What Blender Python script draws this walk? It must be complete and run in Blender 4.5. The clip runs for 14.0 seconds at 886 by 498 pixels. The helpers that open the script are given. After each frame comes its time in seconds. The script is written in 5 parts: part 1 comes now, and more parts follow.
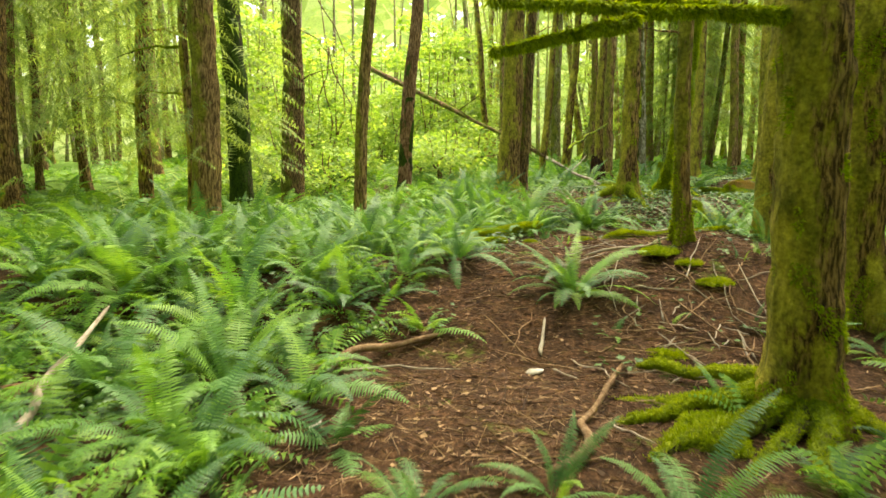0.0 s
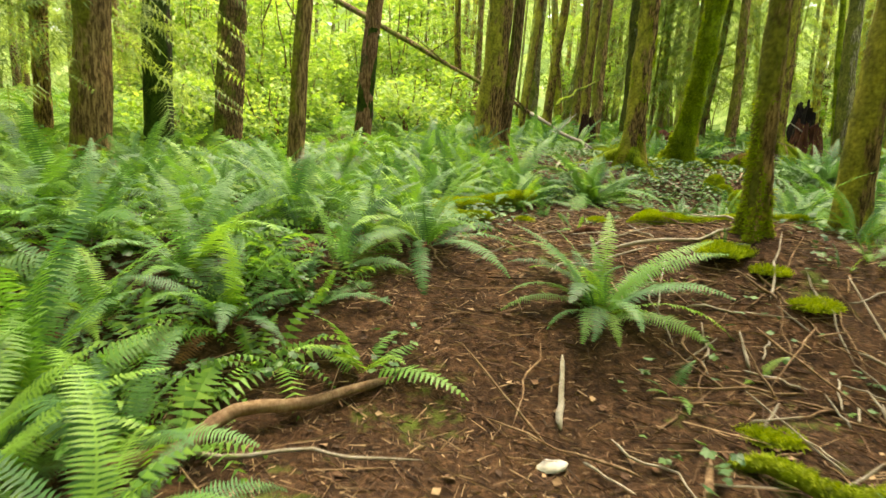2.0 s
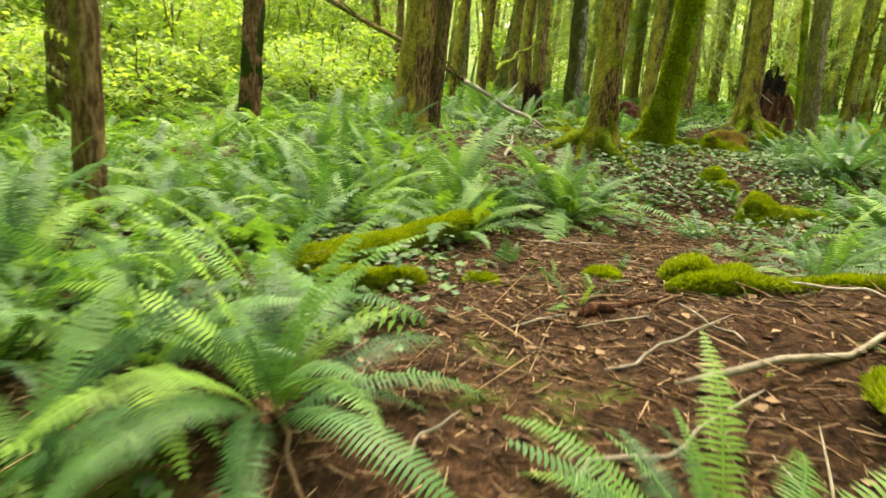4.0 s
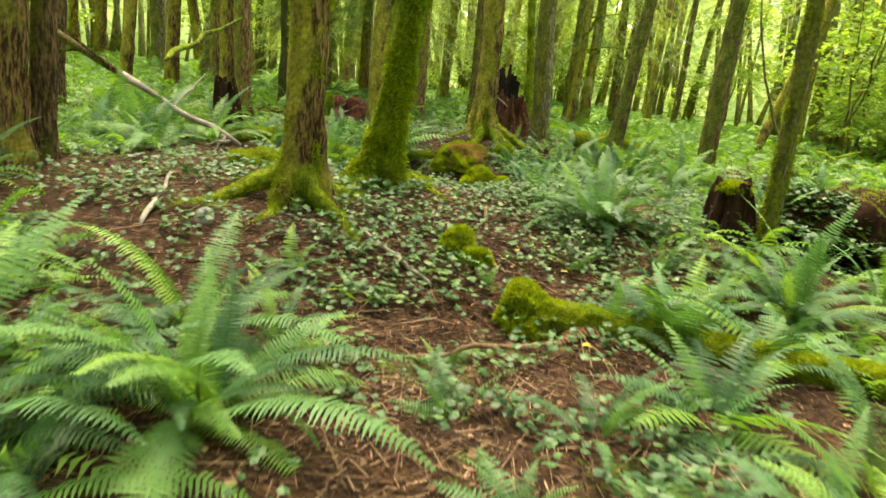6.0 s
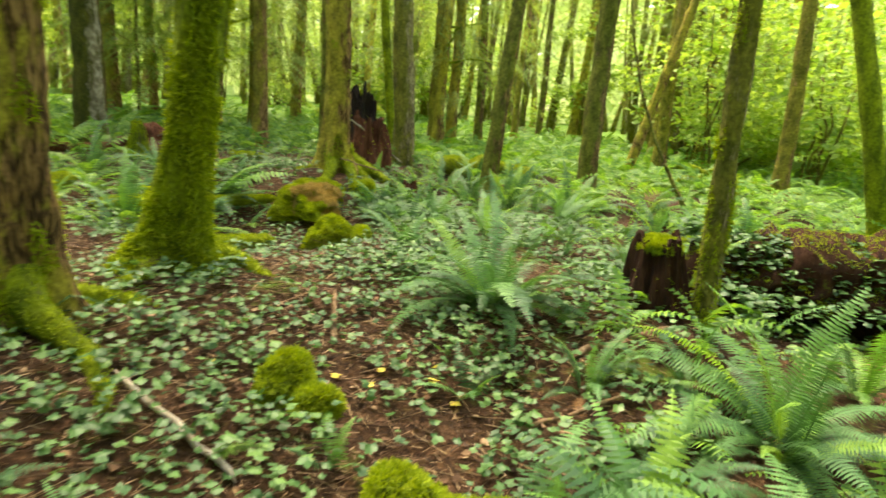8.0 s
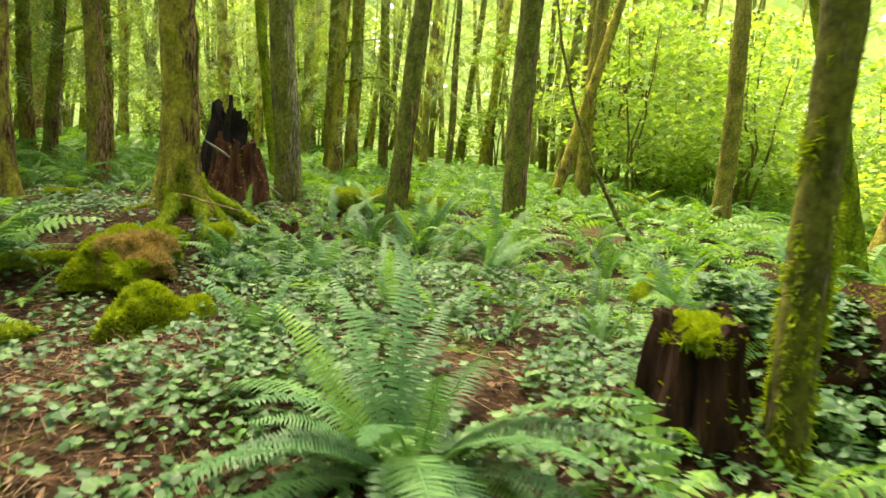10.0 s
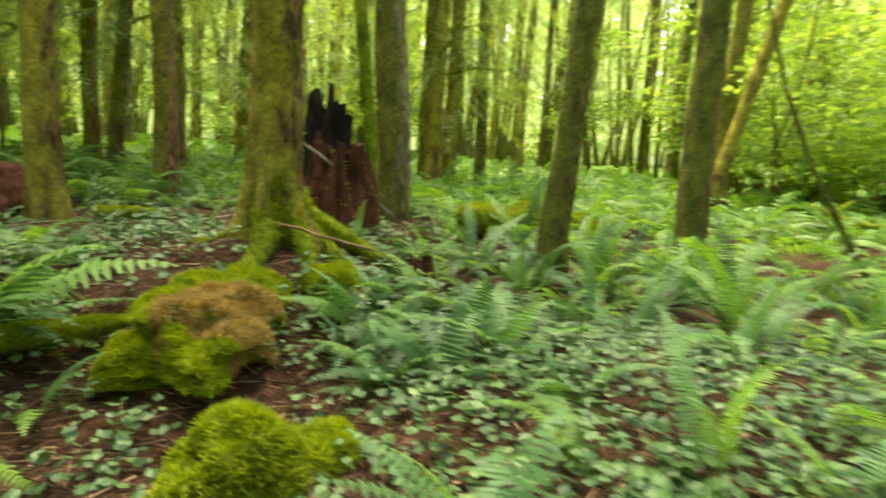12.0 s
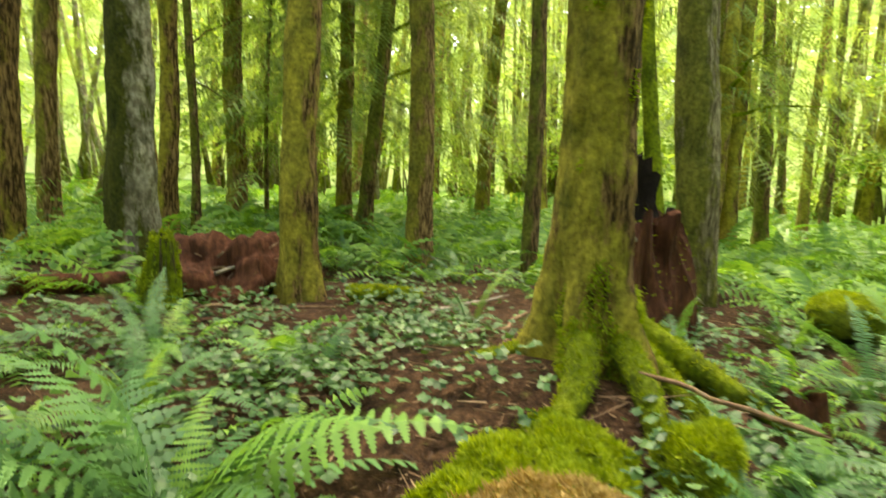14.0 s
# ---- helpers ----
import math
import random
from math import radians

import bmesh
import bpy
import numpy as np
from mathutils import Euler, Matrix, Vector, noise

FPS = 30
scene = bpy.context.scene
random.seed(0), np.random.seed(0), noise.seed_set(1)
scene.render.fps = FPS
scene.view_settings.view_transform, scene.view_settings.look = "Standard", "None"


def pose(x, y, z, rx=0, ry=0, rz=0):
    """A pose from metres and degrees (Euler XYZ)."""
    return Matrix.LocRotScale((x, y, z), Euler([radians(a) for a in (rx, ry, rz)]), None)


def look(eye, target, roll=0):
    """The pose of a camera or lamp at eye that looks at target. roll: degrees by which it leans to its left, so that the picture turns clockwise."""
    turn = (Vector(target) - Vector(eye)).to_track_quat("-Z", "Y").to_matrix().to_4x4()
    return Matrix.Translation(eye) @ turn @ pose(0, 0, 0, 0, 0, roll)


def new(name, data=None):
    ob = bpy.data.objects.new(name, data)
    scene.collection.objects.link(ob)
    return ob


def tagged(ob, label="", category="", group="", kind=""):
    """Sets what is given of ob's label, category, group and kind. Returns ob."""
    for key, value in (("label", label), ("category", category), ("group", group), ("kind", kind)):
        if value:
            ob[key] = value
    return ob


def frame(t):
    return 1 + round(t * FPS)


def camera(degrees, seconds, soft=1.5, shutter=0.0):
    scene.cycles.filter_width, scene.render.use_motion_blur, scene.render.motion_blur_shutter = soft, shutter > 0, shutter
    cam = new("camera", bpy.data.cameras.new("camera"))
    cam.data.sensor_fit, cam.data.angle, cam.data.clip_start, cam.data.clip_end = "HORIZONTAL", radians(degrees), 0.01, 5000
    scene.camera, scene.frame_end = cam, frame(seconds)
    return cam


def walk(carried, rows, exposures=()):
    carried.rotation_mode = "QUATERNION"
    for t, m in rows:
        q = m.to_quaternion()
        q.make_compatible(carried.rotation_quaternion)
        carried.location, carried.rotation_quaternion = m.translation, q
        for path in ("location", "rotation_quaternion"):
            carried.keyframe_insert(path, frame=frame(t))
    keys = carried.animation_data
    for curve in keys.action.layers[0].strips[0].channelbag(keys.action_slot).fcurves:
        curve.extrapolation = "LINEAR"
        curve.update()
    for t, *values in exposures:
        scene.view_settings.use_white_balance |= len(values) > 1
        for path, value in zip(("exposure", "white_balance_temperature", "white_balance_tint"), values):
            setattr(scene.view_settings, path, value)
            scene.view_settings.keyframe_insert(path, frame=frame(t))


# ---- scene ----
cam = camera(70.3, 14.0, shutter=0.4)
PATH = [
    (0, (0.216, -0.024, 1.531), (0.14, 2.251, 1.194), -0.0),
    (0.5, (0.19, 0.453, 1.542), (0.144, 2.73, 1.224), 0.6),
    (1, (0.185, 0.923, 1.424), (0.16, 3.195, 1.058), 1.4),
    (1.5, (0.196, 1.464, 1.424), (0.189, 3.729, 1.026), 2.6),
    (2, (0.151, 2.035, 1.372), (0.223, 4.283, 0.888), 3.8),
    (2.2, (0.129, 2.276, 1.402), (0.21, 4.517, 0.892), 3.7),
    (4.3, (0.498, 4.807, 1.438), (0.892, 6.995, 0.85), 3.2),
    (4.5, (0.608, 5.053, 1.475), (1.037, 7.242, 0.91), 2.0),
    (5, (0.889, 5.752, 1.452), (1.63, 7.845, 0.854), 2.1),
    (5.5, (1.252, 6.225, 1.595), (2.371, 8.133, 0.961), 5.1),
    (6, (1.539, 6.66, 1.807), (2.72, 8.541, 1.211), 6.4),
    (6.5, (1.716, 7.107, 1.863), (2.881, 9.008, 1.297), 6.4),
    (7, (1.929, 7.473, 1.946), (3.08, 9.382, 1.379), 4.9),
    (7.5, (2.284, 7.797, 1.933), (3.585, 9.612, 1.382), 4.8),
    (8, (2.614, 7.974, 1.949), (4.164, 9.593, 1.434), 5.1),
    (8.5, (2.92, 8.199, 1.958), (4.584, 9.703, 1.447), 5.8),
    (9, (3.39, 8.473, 1.822), (5.101, 9.943, 1.371), 5.0),
    (9.2, (3.553, 8.594, 1.827), (5.273, 10.065, 1.414), 4.8),
    (11.3, (4.705, 10.49, 1.672), (6.548, 11.814, 1.298), 3.1),
    (11.5, (4.787, 10.639, 1.716), (6.625, 11.97, 1.341), 3.3),
    (12, (4.916, 11.148, 1.692), (6.553, 12.721, 1.322), 3.7),
    (12.5, (5.001, 11.609, 1.77), (6.293, 13.468, 1.36), 3.6),
    (13, (5.063, 11.998, 1.795), (6.204, 13.955, 1.398), 3.5),
    (13.5, (5.161, 12.27, 1.823), (6.293, 14.235, 1.434), 3.9),
    (14, (5.27, 12.545, 1.774), (6.284, 14.597, 1.534), 2.7),
]
walk(cam, [(t, look(eye, target, roll)) for t, eye, target, roll in PATH], exposures=[(0.0, 2.36, 8500, 2), (5.0, 2.46, 8400, 3), (7.0, 2.56, 8400, 3), (9.0, 2.6, 8500, 1), (11.5, 2.48, 8400, 1), (13.0, 2.72, 8500, 2), (14.0, 2.76, 8600, 2)])

# world and sun: a bright sky above a closed canopy
world = bpy.data.worlds.new("world")
scene.world = world
world.use_nodes = True
wn, wl = world.node_tree.nodes, world.node_tree.links
sky = wn.new("ShaderNodeTexSky")
sky.sky_type, sky.sun_disc = "NISHITA", False
sky.sun_elevation, sky.sun_rotation = radians(66), radians(20)
sky.air_density, sky.dust_density, sky.ozone_density = 1.0, 4.0, 1.0
bg = wn["Background"]
bg.inputs["Strength"].default_value = 0.15
wl.new(sky.outputs["Color"], bg.inputs["Color"])
sun = new("sun", bpy.data.lights.new("sun", "SUN"))
sun.data.energy, sun.data.angle, sun.data.color = 1.5, radians(35), (1.0, 0.96, 0.86)
sun.matrix_world = look((30 * math.sin(radians(20)) * math.cos(radians(66)), 30 * math.cos(radians(20)) * math.cos(radians(66)), 30 * math.sin(radians(66))), (0, 0, 0))


# ---- materials ----
def material(name):
    m = bpy.data.materials.new(name)
    m.use_nodes = True
    nt = m.node_tree
    return m, nt.nodes, nt.links, nt.nodes["Principled BSDF"]


def noise_node(n, l, scale, detail=6.0, rough=0.6, coord="Object", stretch=None):
    tc = n.new("ShaderNodeTexCoord")
    t = n.new("ShaderNodeTexNoise")
    t.inputs["Scale"].default_value = scale
    t.inputs["Detail"].default_value = detail
    t.inputs["Roughness"].default_value = rough
    if stretch:
        mp = n.new("ShaderNodeMapping")
        mp.inputs["Scale"].default_value = stretch
        l.new(tc.outputs[coord], mp.inputs["Vector"])
        l.new(mp.outputs["Vector"], t.inputs["Vector"])
    else:
        l.new(tc.outputs[coord], t.inputs["Vector"])
    return t.outputs["Fac"]


def ramp(n, l, fac, stops):
    r = n.new("ShaderNodeValToRGB")
    els = r.color_ramp.elements
    while len(els) < len(stops):
        els.new(0.5)
    for e, (p, c) in zip(els, stops):
        e.position, e.color = p, (*c, 1)
    l.new(fac, r.inputs["Fac"])
    return r.outputs["Color"]


def mix(n, l, fac, a, b, mode="MIX"):
    m = n.new("ShaderNodeMix")
    m.data_type, m.blend_type = "RGBA", mode
    for key, v in ((0, fac), (6, a), (7, b)):
        if hasattr(v, "links"):
            l.new(v, m.inputs[key])
        elif key == 0:
            m.inputs[0].default_value = v
        else:
            m.inputs[key].default_value = (*v, 1)
    return m.outputs[2]


def bump(n, l, height, bsdf, strength, distance=0.02):
    b = n.new("ShaderNodeBump")
    b.inputs["Strength"].default_value = strength
    b.inputs["Distance"].default_value = distance
    l.new(height, b.inputs["Height"])
    l.new(b.outputs["Normal"], bsdf.inputs["Normal"])


def leaf_material(name, dark, mid, light, translucent=0.35, rough=0.5, island=False, stem=None):
    """A thin leaf: colour that varies from leaf to leaf, some light through it."""
    m, n, l, p = material(name)
    if island:
        src = n.new("ShaderNodeNewGeometry").outputs["Random Per Island"]
    else:
        src = n.new("ShaderNodeObjectInfo").outputs["Random"]
    c1 = ramp(n, l, src, [(0.0, dark), (0.5, mid), (1.0, light)])
    c2 = ramp(n, l, noise_node(n, l, 9.0, 4.0), [(0.3, (0.72, 0.76, 0.7)), (0.7, (1.2, 1.16, 1.1))])
    col = mix(n, l, 1.0, c1, c2, "MULTIPLY")
    l.new(col, p.inputs["Base Color"])
    p.inputs["Roughness"].default_value = rough
    p.inputs["Specular IOR Level"].default_value = 0.35
    tr = n.new("ShaderNodeBsdfTranslucent")
    l.new(mix(n, l, 1.0, col, (1.25, 1.2, 0.6), "MULTIPLY"), tr.inputs["Color"])
    ms = n.new("ShaderNodeMixShader")
    ms.inputs[0].default_value = translucent
    l.new(p.outputs[0], ms.inputs[1])
    l.new(tr.outputs[0], ms.inputs[2])
    l.new(ms.outputs[0], n["Material Output"].inputs["Surface"])
    return m


def bark_material(name, dark, light, moss, moss_amount, grain=(9, 9, 1.6)):
    """Furrowed bark; moss in patches, thicker where the noise and one side allow."""
    m, n, l, p = material(name)
    base = ramp(n, l, noise_node(n, l, 5.0, 8.0, 0.7, stretch=grain), [(0.34, tuple(c * 0.6 for c in dark)), (0.46, dark), (0.56, light), (0.72, tuple(min(1, c * 1.5) for c in light))])
    blot = ramp(n, l, noise_node(n, l, 2.3, 3.0), [(0.35, (0.7, 0.68, 0.62)), (0.65, (1.15, 1.15, 1.1))])
    base = mix(n, l, 1.0, base, blot, "MULTIPLY")
    mossc = ramp(n, l, noise_node(n, l, 30.0, 5.0), [(0.3, tuple(c * 0.4 for c in moss)), (0.62, moss), (0.8, tuple(c * 1.35 for c in moss))])
    mossc = mix(n, l, 1.0, mossc, ramp(n, l, noise_node(n, l, 7.0, 5.0, 0.65, stretch=(1, 1, 0.55)), [(0.36, (0.42, 0.46, 0.4)), (0.62, (1.2, 1.15, 1.0))]), "MULTIPLY")
    g = n.new("ShaderNodeNewGeometry")
    sep = n.new("ShaderNodeSeparateXYZ")
    l.new(g.outputs["Normal"], sep.inputs[0])
    side = n.new("ShaderNodeMath")
    side.operation = "MULTIPLY_ADD"
    l.new(sep.outputs["X"], side.inputs[0])
    side.inputs[1].default_value = -0.13
    l.new(noise_node(n, l, 4.6, 8.0, 0.72, stretch=(1, 1, 0.42)), side.inputs[2])
    rnd = n.new("ShaderNodeObjectInfo")
    sh = n.new("ShaderNodeMath")
    sh.operation = "MULTIPLY_ADD"
    l.new(rnd.outputs["Random"], sh.inputs[0])
    sh.inputs[1].default_value = 0.08
    l.new(side.outputs[0], sh.inputs[2])
    t = 0.78 - 0.5 * moss_amount
    mask = ramp(n, l, sh.outputs[0], [(t - 0.045, (0, 0, 0)), (t + 0.045, (1, 1, 1))])
    l.new(mix(n, l, mask, base, mossc), p.inputs["Base Color"])
    p.inputs["Roughness"].default_value = 0.92
    p.inputs["Specular IOR Level"].default_value = 0.15
    bump(n, l, noise_node(n, l, 16.0, 8.0, 0.75, stretch=(2.2, 2.2, 0.7)), p, 1.0, 0.06)
    return m


def rough_material(name, stops, scale, fine, strength=0.8, stretch=None, spots=None):
    m, n, l, p = material(name)
    c = ramp(n, l, noise_node(n, l, scale, 9.0, 0.72, stretch=stretch), stops)
    c = mix(n, l, 1.0, c, ramp(n, l, noise_node(n, l, scale * 0.17, 3.0), [(0.35, (0.72, 0.72, 0.72)), (0.65, (1.2, 1.18, 1.14))]), "MULTIPLY")
    if spots:
        colour, sc, a, b = spots
        c = mix(n, l, ramp(n, l, noise_node(n, l, sc, 6.0, 0.7), [(a, (0, 0, 0)), (b, (1, 1, 1))]), c, colour)
    l.new(c, p.inputs["Base Color"])
    p.inputs["Roughness"].default_value = 0.95
    p.inputs["Specular IOR Level"].default_value = 0.15
    bump(n, l, noise_node(n, l, fine, 6.0, 0.7, stretch=stretch), p, strength, 0.02)
    return m


SOIL = rough_material("needle_litter", [(0.32, (0.010, 0.005, 0.003)), (0.5, (0.056, 0.028, 0.014)), (0.72, (0.165, 0.09, 0.047))], 26.0, 90.0, 1.0, spots=((0.09, 0.12, 0.02), 1.7, 0.58, 0.66))


def undergrowth(m):
    """Beyond the walked hollow the floor is covered by low green growth."""
    n, l = m.node_tree.nodes, m.node_tree.links
    p = n["Principled BSDF"]
    old = p.inputs["Base Color"].links[0].from_socket
    tc = n.new("ShaderNodeTexCoord")
    away = n.new("ShaderNodeVectorMath")
    away.operation = "DISTANCE"
    l.new(tc.outputs["Object"], away.inputs[0])
    away.inputs[1].default_value = (4, 10, 0.5)
    add = n.new("ShaderNodeMath")
    add.operation = "MULTIPLY_ADD"
    l.new(noise_node(n, l, 0.8, 5.0), add.inputs[0])
    add.inputs[1].default_value = 10.0
    l.new(away.outputs["Value"], add.inputs[2])
    div = n.new("ShaderNodeMath")
    div.operation = "MULTIPLY"
    l.new(add.outputs[0], div.inputs[0])
    div.inputs[1].default_value = 1 / 30
    mask = ramp(n, l, div.outputs[0], [(0.50, (0, 0, 0)), (0.58, (1, 1, 1))])
    green = ramp(n, l, noise_node(n, l, 6.0, 8.0, 0.7), [(0.3, (0.03, 0.07, 0.012)), (0.6, (0.11, 0.20, 0.03)), (0.8, (0.2, 0.3, 0.04))])
    l.new(mix(n, l, mask, old, green), p.inputs["Base Color"])


undergrowth(SOIL)
BARK = bark_material("bark_brown", (0.14, 0.08, 0.038), (0.46, 0.29, 0.145), (0.33, 0.31, 0.06), 0.45)
BARK_DARK = bark_material("bark_dark", (0.085, 0.052, 0.028), (0.30, 0.19, 0.10), (0.22, 0.24, 0.05), 0.43)
BARK_MOSSY = bark_material("bark_mossy", (0.075, 0.042, 0.018), (0.37, 0.225, 0.10), (0.50, 0.44, 0.08), 0.50)
BARK_GREEN = bark_material("bark_green", (0.05, 0.04, 0.02), (0.14, 0.12, 0.05), (0.29, 0.38, 0.025), 0.72)
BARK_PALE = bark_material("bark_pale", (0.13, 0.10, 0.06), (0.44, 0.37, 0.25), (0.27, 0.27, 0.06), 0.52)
BARK_RED = bark_material("bark_bare_red", (0.16, 0.08, 0.045), (0.38, 0.22, 0.14), (0.07, 0.12, 0.03), 0.15)
MOSS = rough_material("moss", [(0.3, (0.06, 0.085, 0.008)), (0.5, (0.17, 0.22, 0.018)), (0.72, (0.32, 0.38, 0.035))], 38.0, 160.0, 1.0)
MOSS_TUFT = leaf_material("moss_tuft", (0.15, 0.22, 0.012), (0.28, 0.37, 0.02), (0.43, 0.50, 0.045), 0.35, 0.8, island=True)
STRAW = leaf_material("dead_moss", (0.22, 0.14, 0.04), (0.42, 0.29, 0.11), (0.58, 0.44, 0.2), 0.2, 0.85, island=True)
ROT = rough_material("rotten_wood", [(0.3, (0.022, 0.010, 0.007)), (0.5, (0.095, 0.036, 0.02)), (0.72, (0.21, 0.09, 0.05))], 7.0, 40.0, 1.0, stretch=(3, 3, 0.6), spots=((0.15, 0.19, 0.025), 3.0, 0.63, 0.72))
ROT_DARK = rough_material("rotten_wood_dark", [(0.3, (0.010, 0.005, 0.004)), (0.5, (0.04, 0.017, 0.010)), (0.75, (0.10, 0.045, 0.025))], 7.0, 40.0, 1.0, stretch=(3, 3, 0.6), spots=((0.13, 0.17, 0.025), 3.0, 0.6, 0.7))
CHAR = rough_material("charred_wood", [(0.3, (0.008, 0.006, 0.005)), (0.6, (0.03, 0.022, 0.018)), (0.8, (0.07, 0.05, 0.04))], 9.0, 50.0, 1.0)
WOOD = rough_material("dead_wood", [(0.3, (0.08, 0.046, 0.027)), (0.5, (0.20, 0.125, 0.075)), (0.75, (0.38, 0.28, 0.19))], 10.0, 60.0, 0.7, stretch=(2, 2, 1), spots=((0.15, 0.18, 0.03), 5.0, 0.66, 0.75))
WOOD_PALE = rough_material("bleached_wood", [(0.3, (0.16, 0.13, 0.10)), (0.5, (0.30, 0.26, 0.21)), (0.75, (0.48, 0.44, 0.38))], 12.0, 60.0, 0.7)
STONE = rough_material("stone", [(0.3, (0.16, 0.16, 0.15)), (0.6, (0.36, 0.36, 0.34)), (0.8, (0.5, 0.5, 0.47))], 12.0, 60.0, 0.6)
CHIP = rough_material("pale_bark_chip", [(0.3, (0.3, 0.28, 0.25)), (0.6, (0.5, 0.47, 0.43)), (0.8, (0.62, 0.6, 0.56))], 15.0, 70.0, 0.4)
FROND = leaf_material("fern_frond", (0.032, 0.095, 0.033), (0.064, 0.168, 0.054), (0.115, 0.25, 0.072), 0.34, 0.52)
FROND_NEW = leaf_material("fern_frond_young", (0.095, 0.23, 0.045), (0.145, 0.30, 0.055), (0.21, 0.37, 0.06), 0.42, 0.5)
FROND_DEAD = leaf_material("fern_frond_dead", (0.10, 0.042, 0.018), (0.17, 0.075, 0.03), (0.26, 0.13, 0.06), 0.2, 0.8)
FERN_FAR = leaf_material("fern_carpet", (0.08, 0.19, 0.04), (0.135, 0.28, 0.05), (0.22, 0.38, 0.065), 0.4, 0.5, island=True)
COVER = leaf_material("ground_leaf", (0.03, 0.08, 0.025), (0.052, 0.127, 0.038), (0.10, 0.195, 0.055), 0.3, 0.45, island=True)
NEEDLE = leaf_material("needle_spray", (0.13, 0.20, 0.06), (0.22, 0.31, 0.09), (0.33, 0.42, 0.14), 0.55, 0.6, island=True)
MAPLE = leaf_material("broad_leaf", (0.15, 0.28, 0.05), (0.25, 0.39, 0.08), (0.40, 0.52, 0.14), 0.58, 0.5, island=True)
# paled colours plus a little emission stand in for bright haze over far foliage
FAR_WOOD_GLOW = leaf_material("distant_foliage_glow", (0.26, 0.36, 0.14), (0.42, 0.52, 0.24), (0.62, 0.68, 0.42), 0.5, 0.7, island=True)
_n, _l = FAR_WOOD_GLOW.node_tree.nodes, FAR_WOOD_GLOW.node_tree.links
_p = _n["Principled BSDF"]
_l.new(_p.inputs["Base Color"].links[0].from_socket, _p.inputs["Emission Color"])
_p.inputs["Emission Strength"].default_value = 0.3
LITTER = leaf_material("litter", (0.024, 0.012, 0.007), (0.105, 0.053, 0.028), (0.35, 0.235, 0.145), 0.05, 0.9, island=True)
YELLOW = leaf_material("yellow_leaf", (0.45, 0.36, 0.04), (0.55, 0.45, 0.06), (0.6, 0.5, 0.12), 0.3, 0.6)


# ---- helpers for shapes ----
def smooth(a, b, x):
    u = np.clip((x - a) / (b - a), 0, 1)
    return u * u * (3 - 2 * u)


def value_noise(x, y, scale, seed):
    """Smooth noise in -1..1 over arrays."""
    x, y = np.asarray(x, float) * scale, np.asarray(y, float) * scale
    xi, yi = np.floor(x), np.floor(y)
    u, v = x - xi, y - yi
    u, v = u * u * (3 - 2 * u), v * v * (3 - 2 * v)

    def rnd(i, j):
        s = np.sin(i * 127.1 + j * 311.7 + seed * 74.7) * 43758.5453
        return (s - np.floor(s)) * 2 - 1
    return (rnd(xi, yi) * (1 - u) + rnd(xi + 1, yi) * u) * (1 - v) + (rnd(xi, yi + 1) * (1 - u) + rnd(xi + 1, yi + 1) * u) * v


HUMMOCKS = ((2.6, 6.4, 0.25, 0.9), (3.2, 9.3, -0.12, 0.8), (6.2, 9.9, 0.3, 1.0), (5.4, 13.2, -0.35, 1.4), (10.5, 11.5, -0.4, 2.0), (8.1, 13.4, -0.2, 0.9), (6.9, 14.6, 0.22, 0.8), (-4.5, 15.5, -1.1, 4.0))


def height(x, y):
    """The ground: a gentle rise with hummocks and hollows."""
    x, y = np.asarray(x, float), np.asarray(y, float)
    z = 0.5 * smooth(4.2, 6.2, y) + 0.35 * smooth(9.5, 12, y) + 0.3 * smooth(13, 30, y)
    for a, b, c, r in HUMMOCKS:
        z = z + c * np.exp(-((x - a) ** 2 + (y - b) ** 2) / r ** 2)
    return z + 0.035 * value_noise(x, y, 1.3, 1) + 0.018 * value_noise(x, y, 3.7, 2) + 0.010 * value_noise(x, y, 9.0, 3)


def ground_z(x, y):
    return float(height(x, y))


def big_mesh(name, verts, tris, smooth_shade=False):
    verts, tris = np.asarray(verts, np.float32), np.asarray(tris, np.int32)
    me = bpy.data.meshes.new(name)
    me.vertices.add(len(verts))
    me.vertices.foreach_set("co", verts.ravel())
    k = tris.shape[1]
    me.loops.add(tris.size)
    me.loops.foreach_set("vertex_index", tris.ravel())
    me.polygons.add(len(tris))
    me.polygons.foreach_set("loop_start", np.arange(len(tris), dtype=np.int32) * k)
    me.polygons.foreach_set("use_smooth", np.full(len(tris), smooth_shade))
    me.update(calc_edges=True)
    me.validate()
    return me


def part(name, me, mat, parent=None, label=""):
    ob = new(name, me)
    if mat and not me.materials:
        me.materials.append(mat)
    ob.parent = parent
    return tagged(ob, label)


def thing(name, x, y, z, label, category, group="", yaw=0.0):
    ob = new(name)
    ob.empty_display_size = 0.1
    ob.matrix_basis = pose(x, y, z, 0, 0, yaw)
    return tagged(ob, label, category, group)


def merge(pieces):
    vs, fs, k = [], [], 0
    for v, f in pieces:
        vs.append(np.asarray(v, float))
        fs.append(np.asarray(f, int) + k)
        k += len(v)
    return np.concatenate(vs), np.concatenate(fs)


def scatter(v, f, places, turns, sizes):
    """Copies of one small shape as one big triangle soup. turns: (n, 3, 3)."""
    v, f = np.asarray(v, float), np.asarray(f, int)
    n = len(places)
    out = np.einsum("nij,vj->nvi", turns, v) * np.asarray(sizes)[:, None, None] + np.asarray(places)[:, None, :]
    idx = f[None] + (np.arange(n) * len(v))[:, None, None]
    return out.reshape(-1, 3), idx.reshape(-1, f.shape[1])


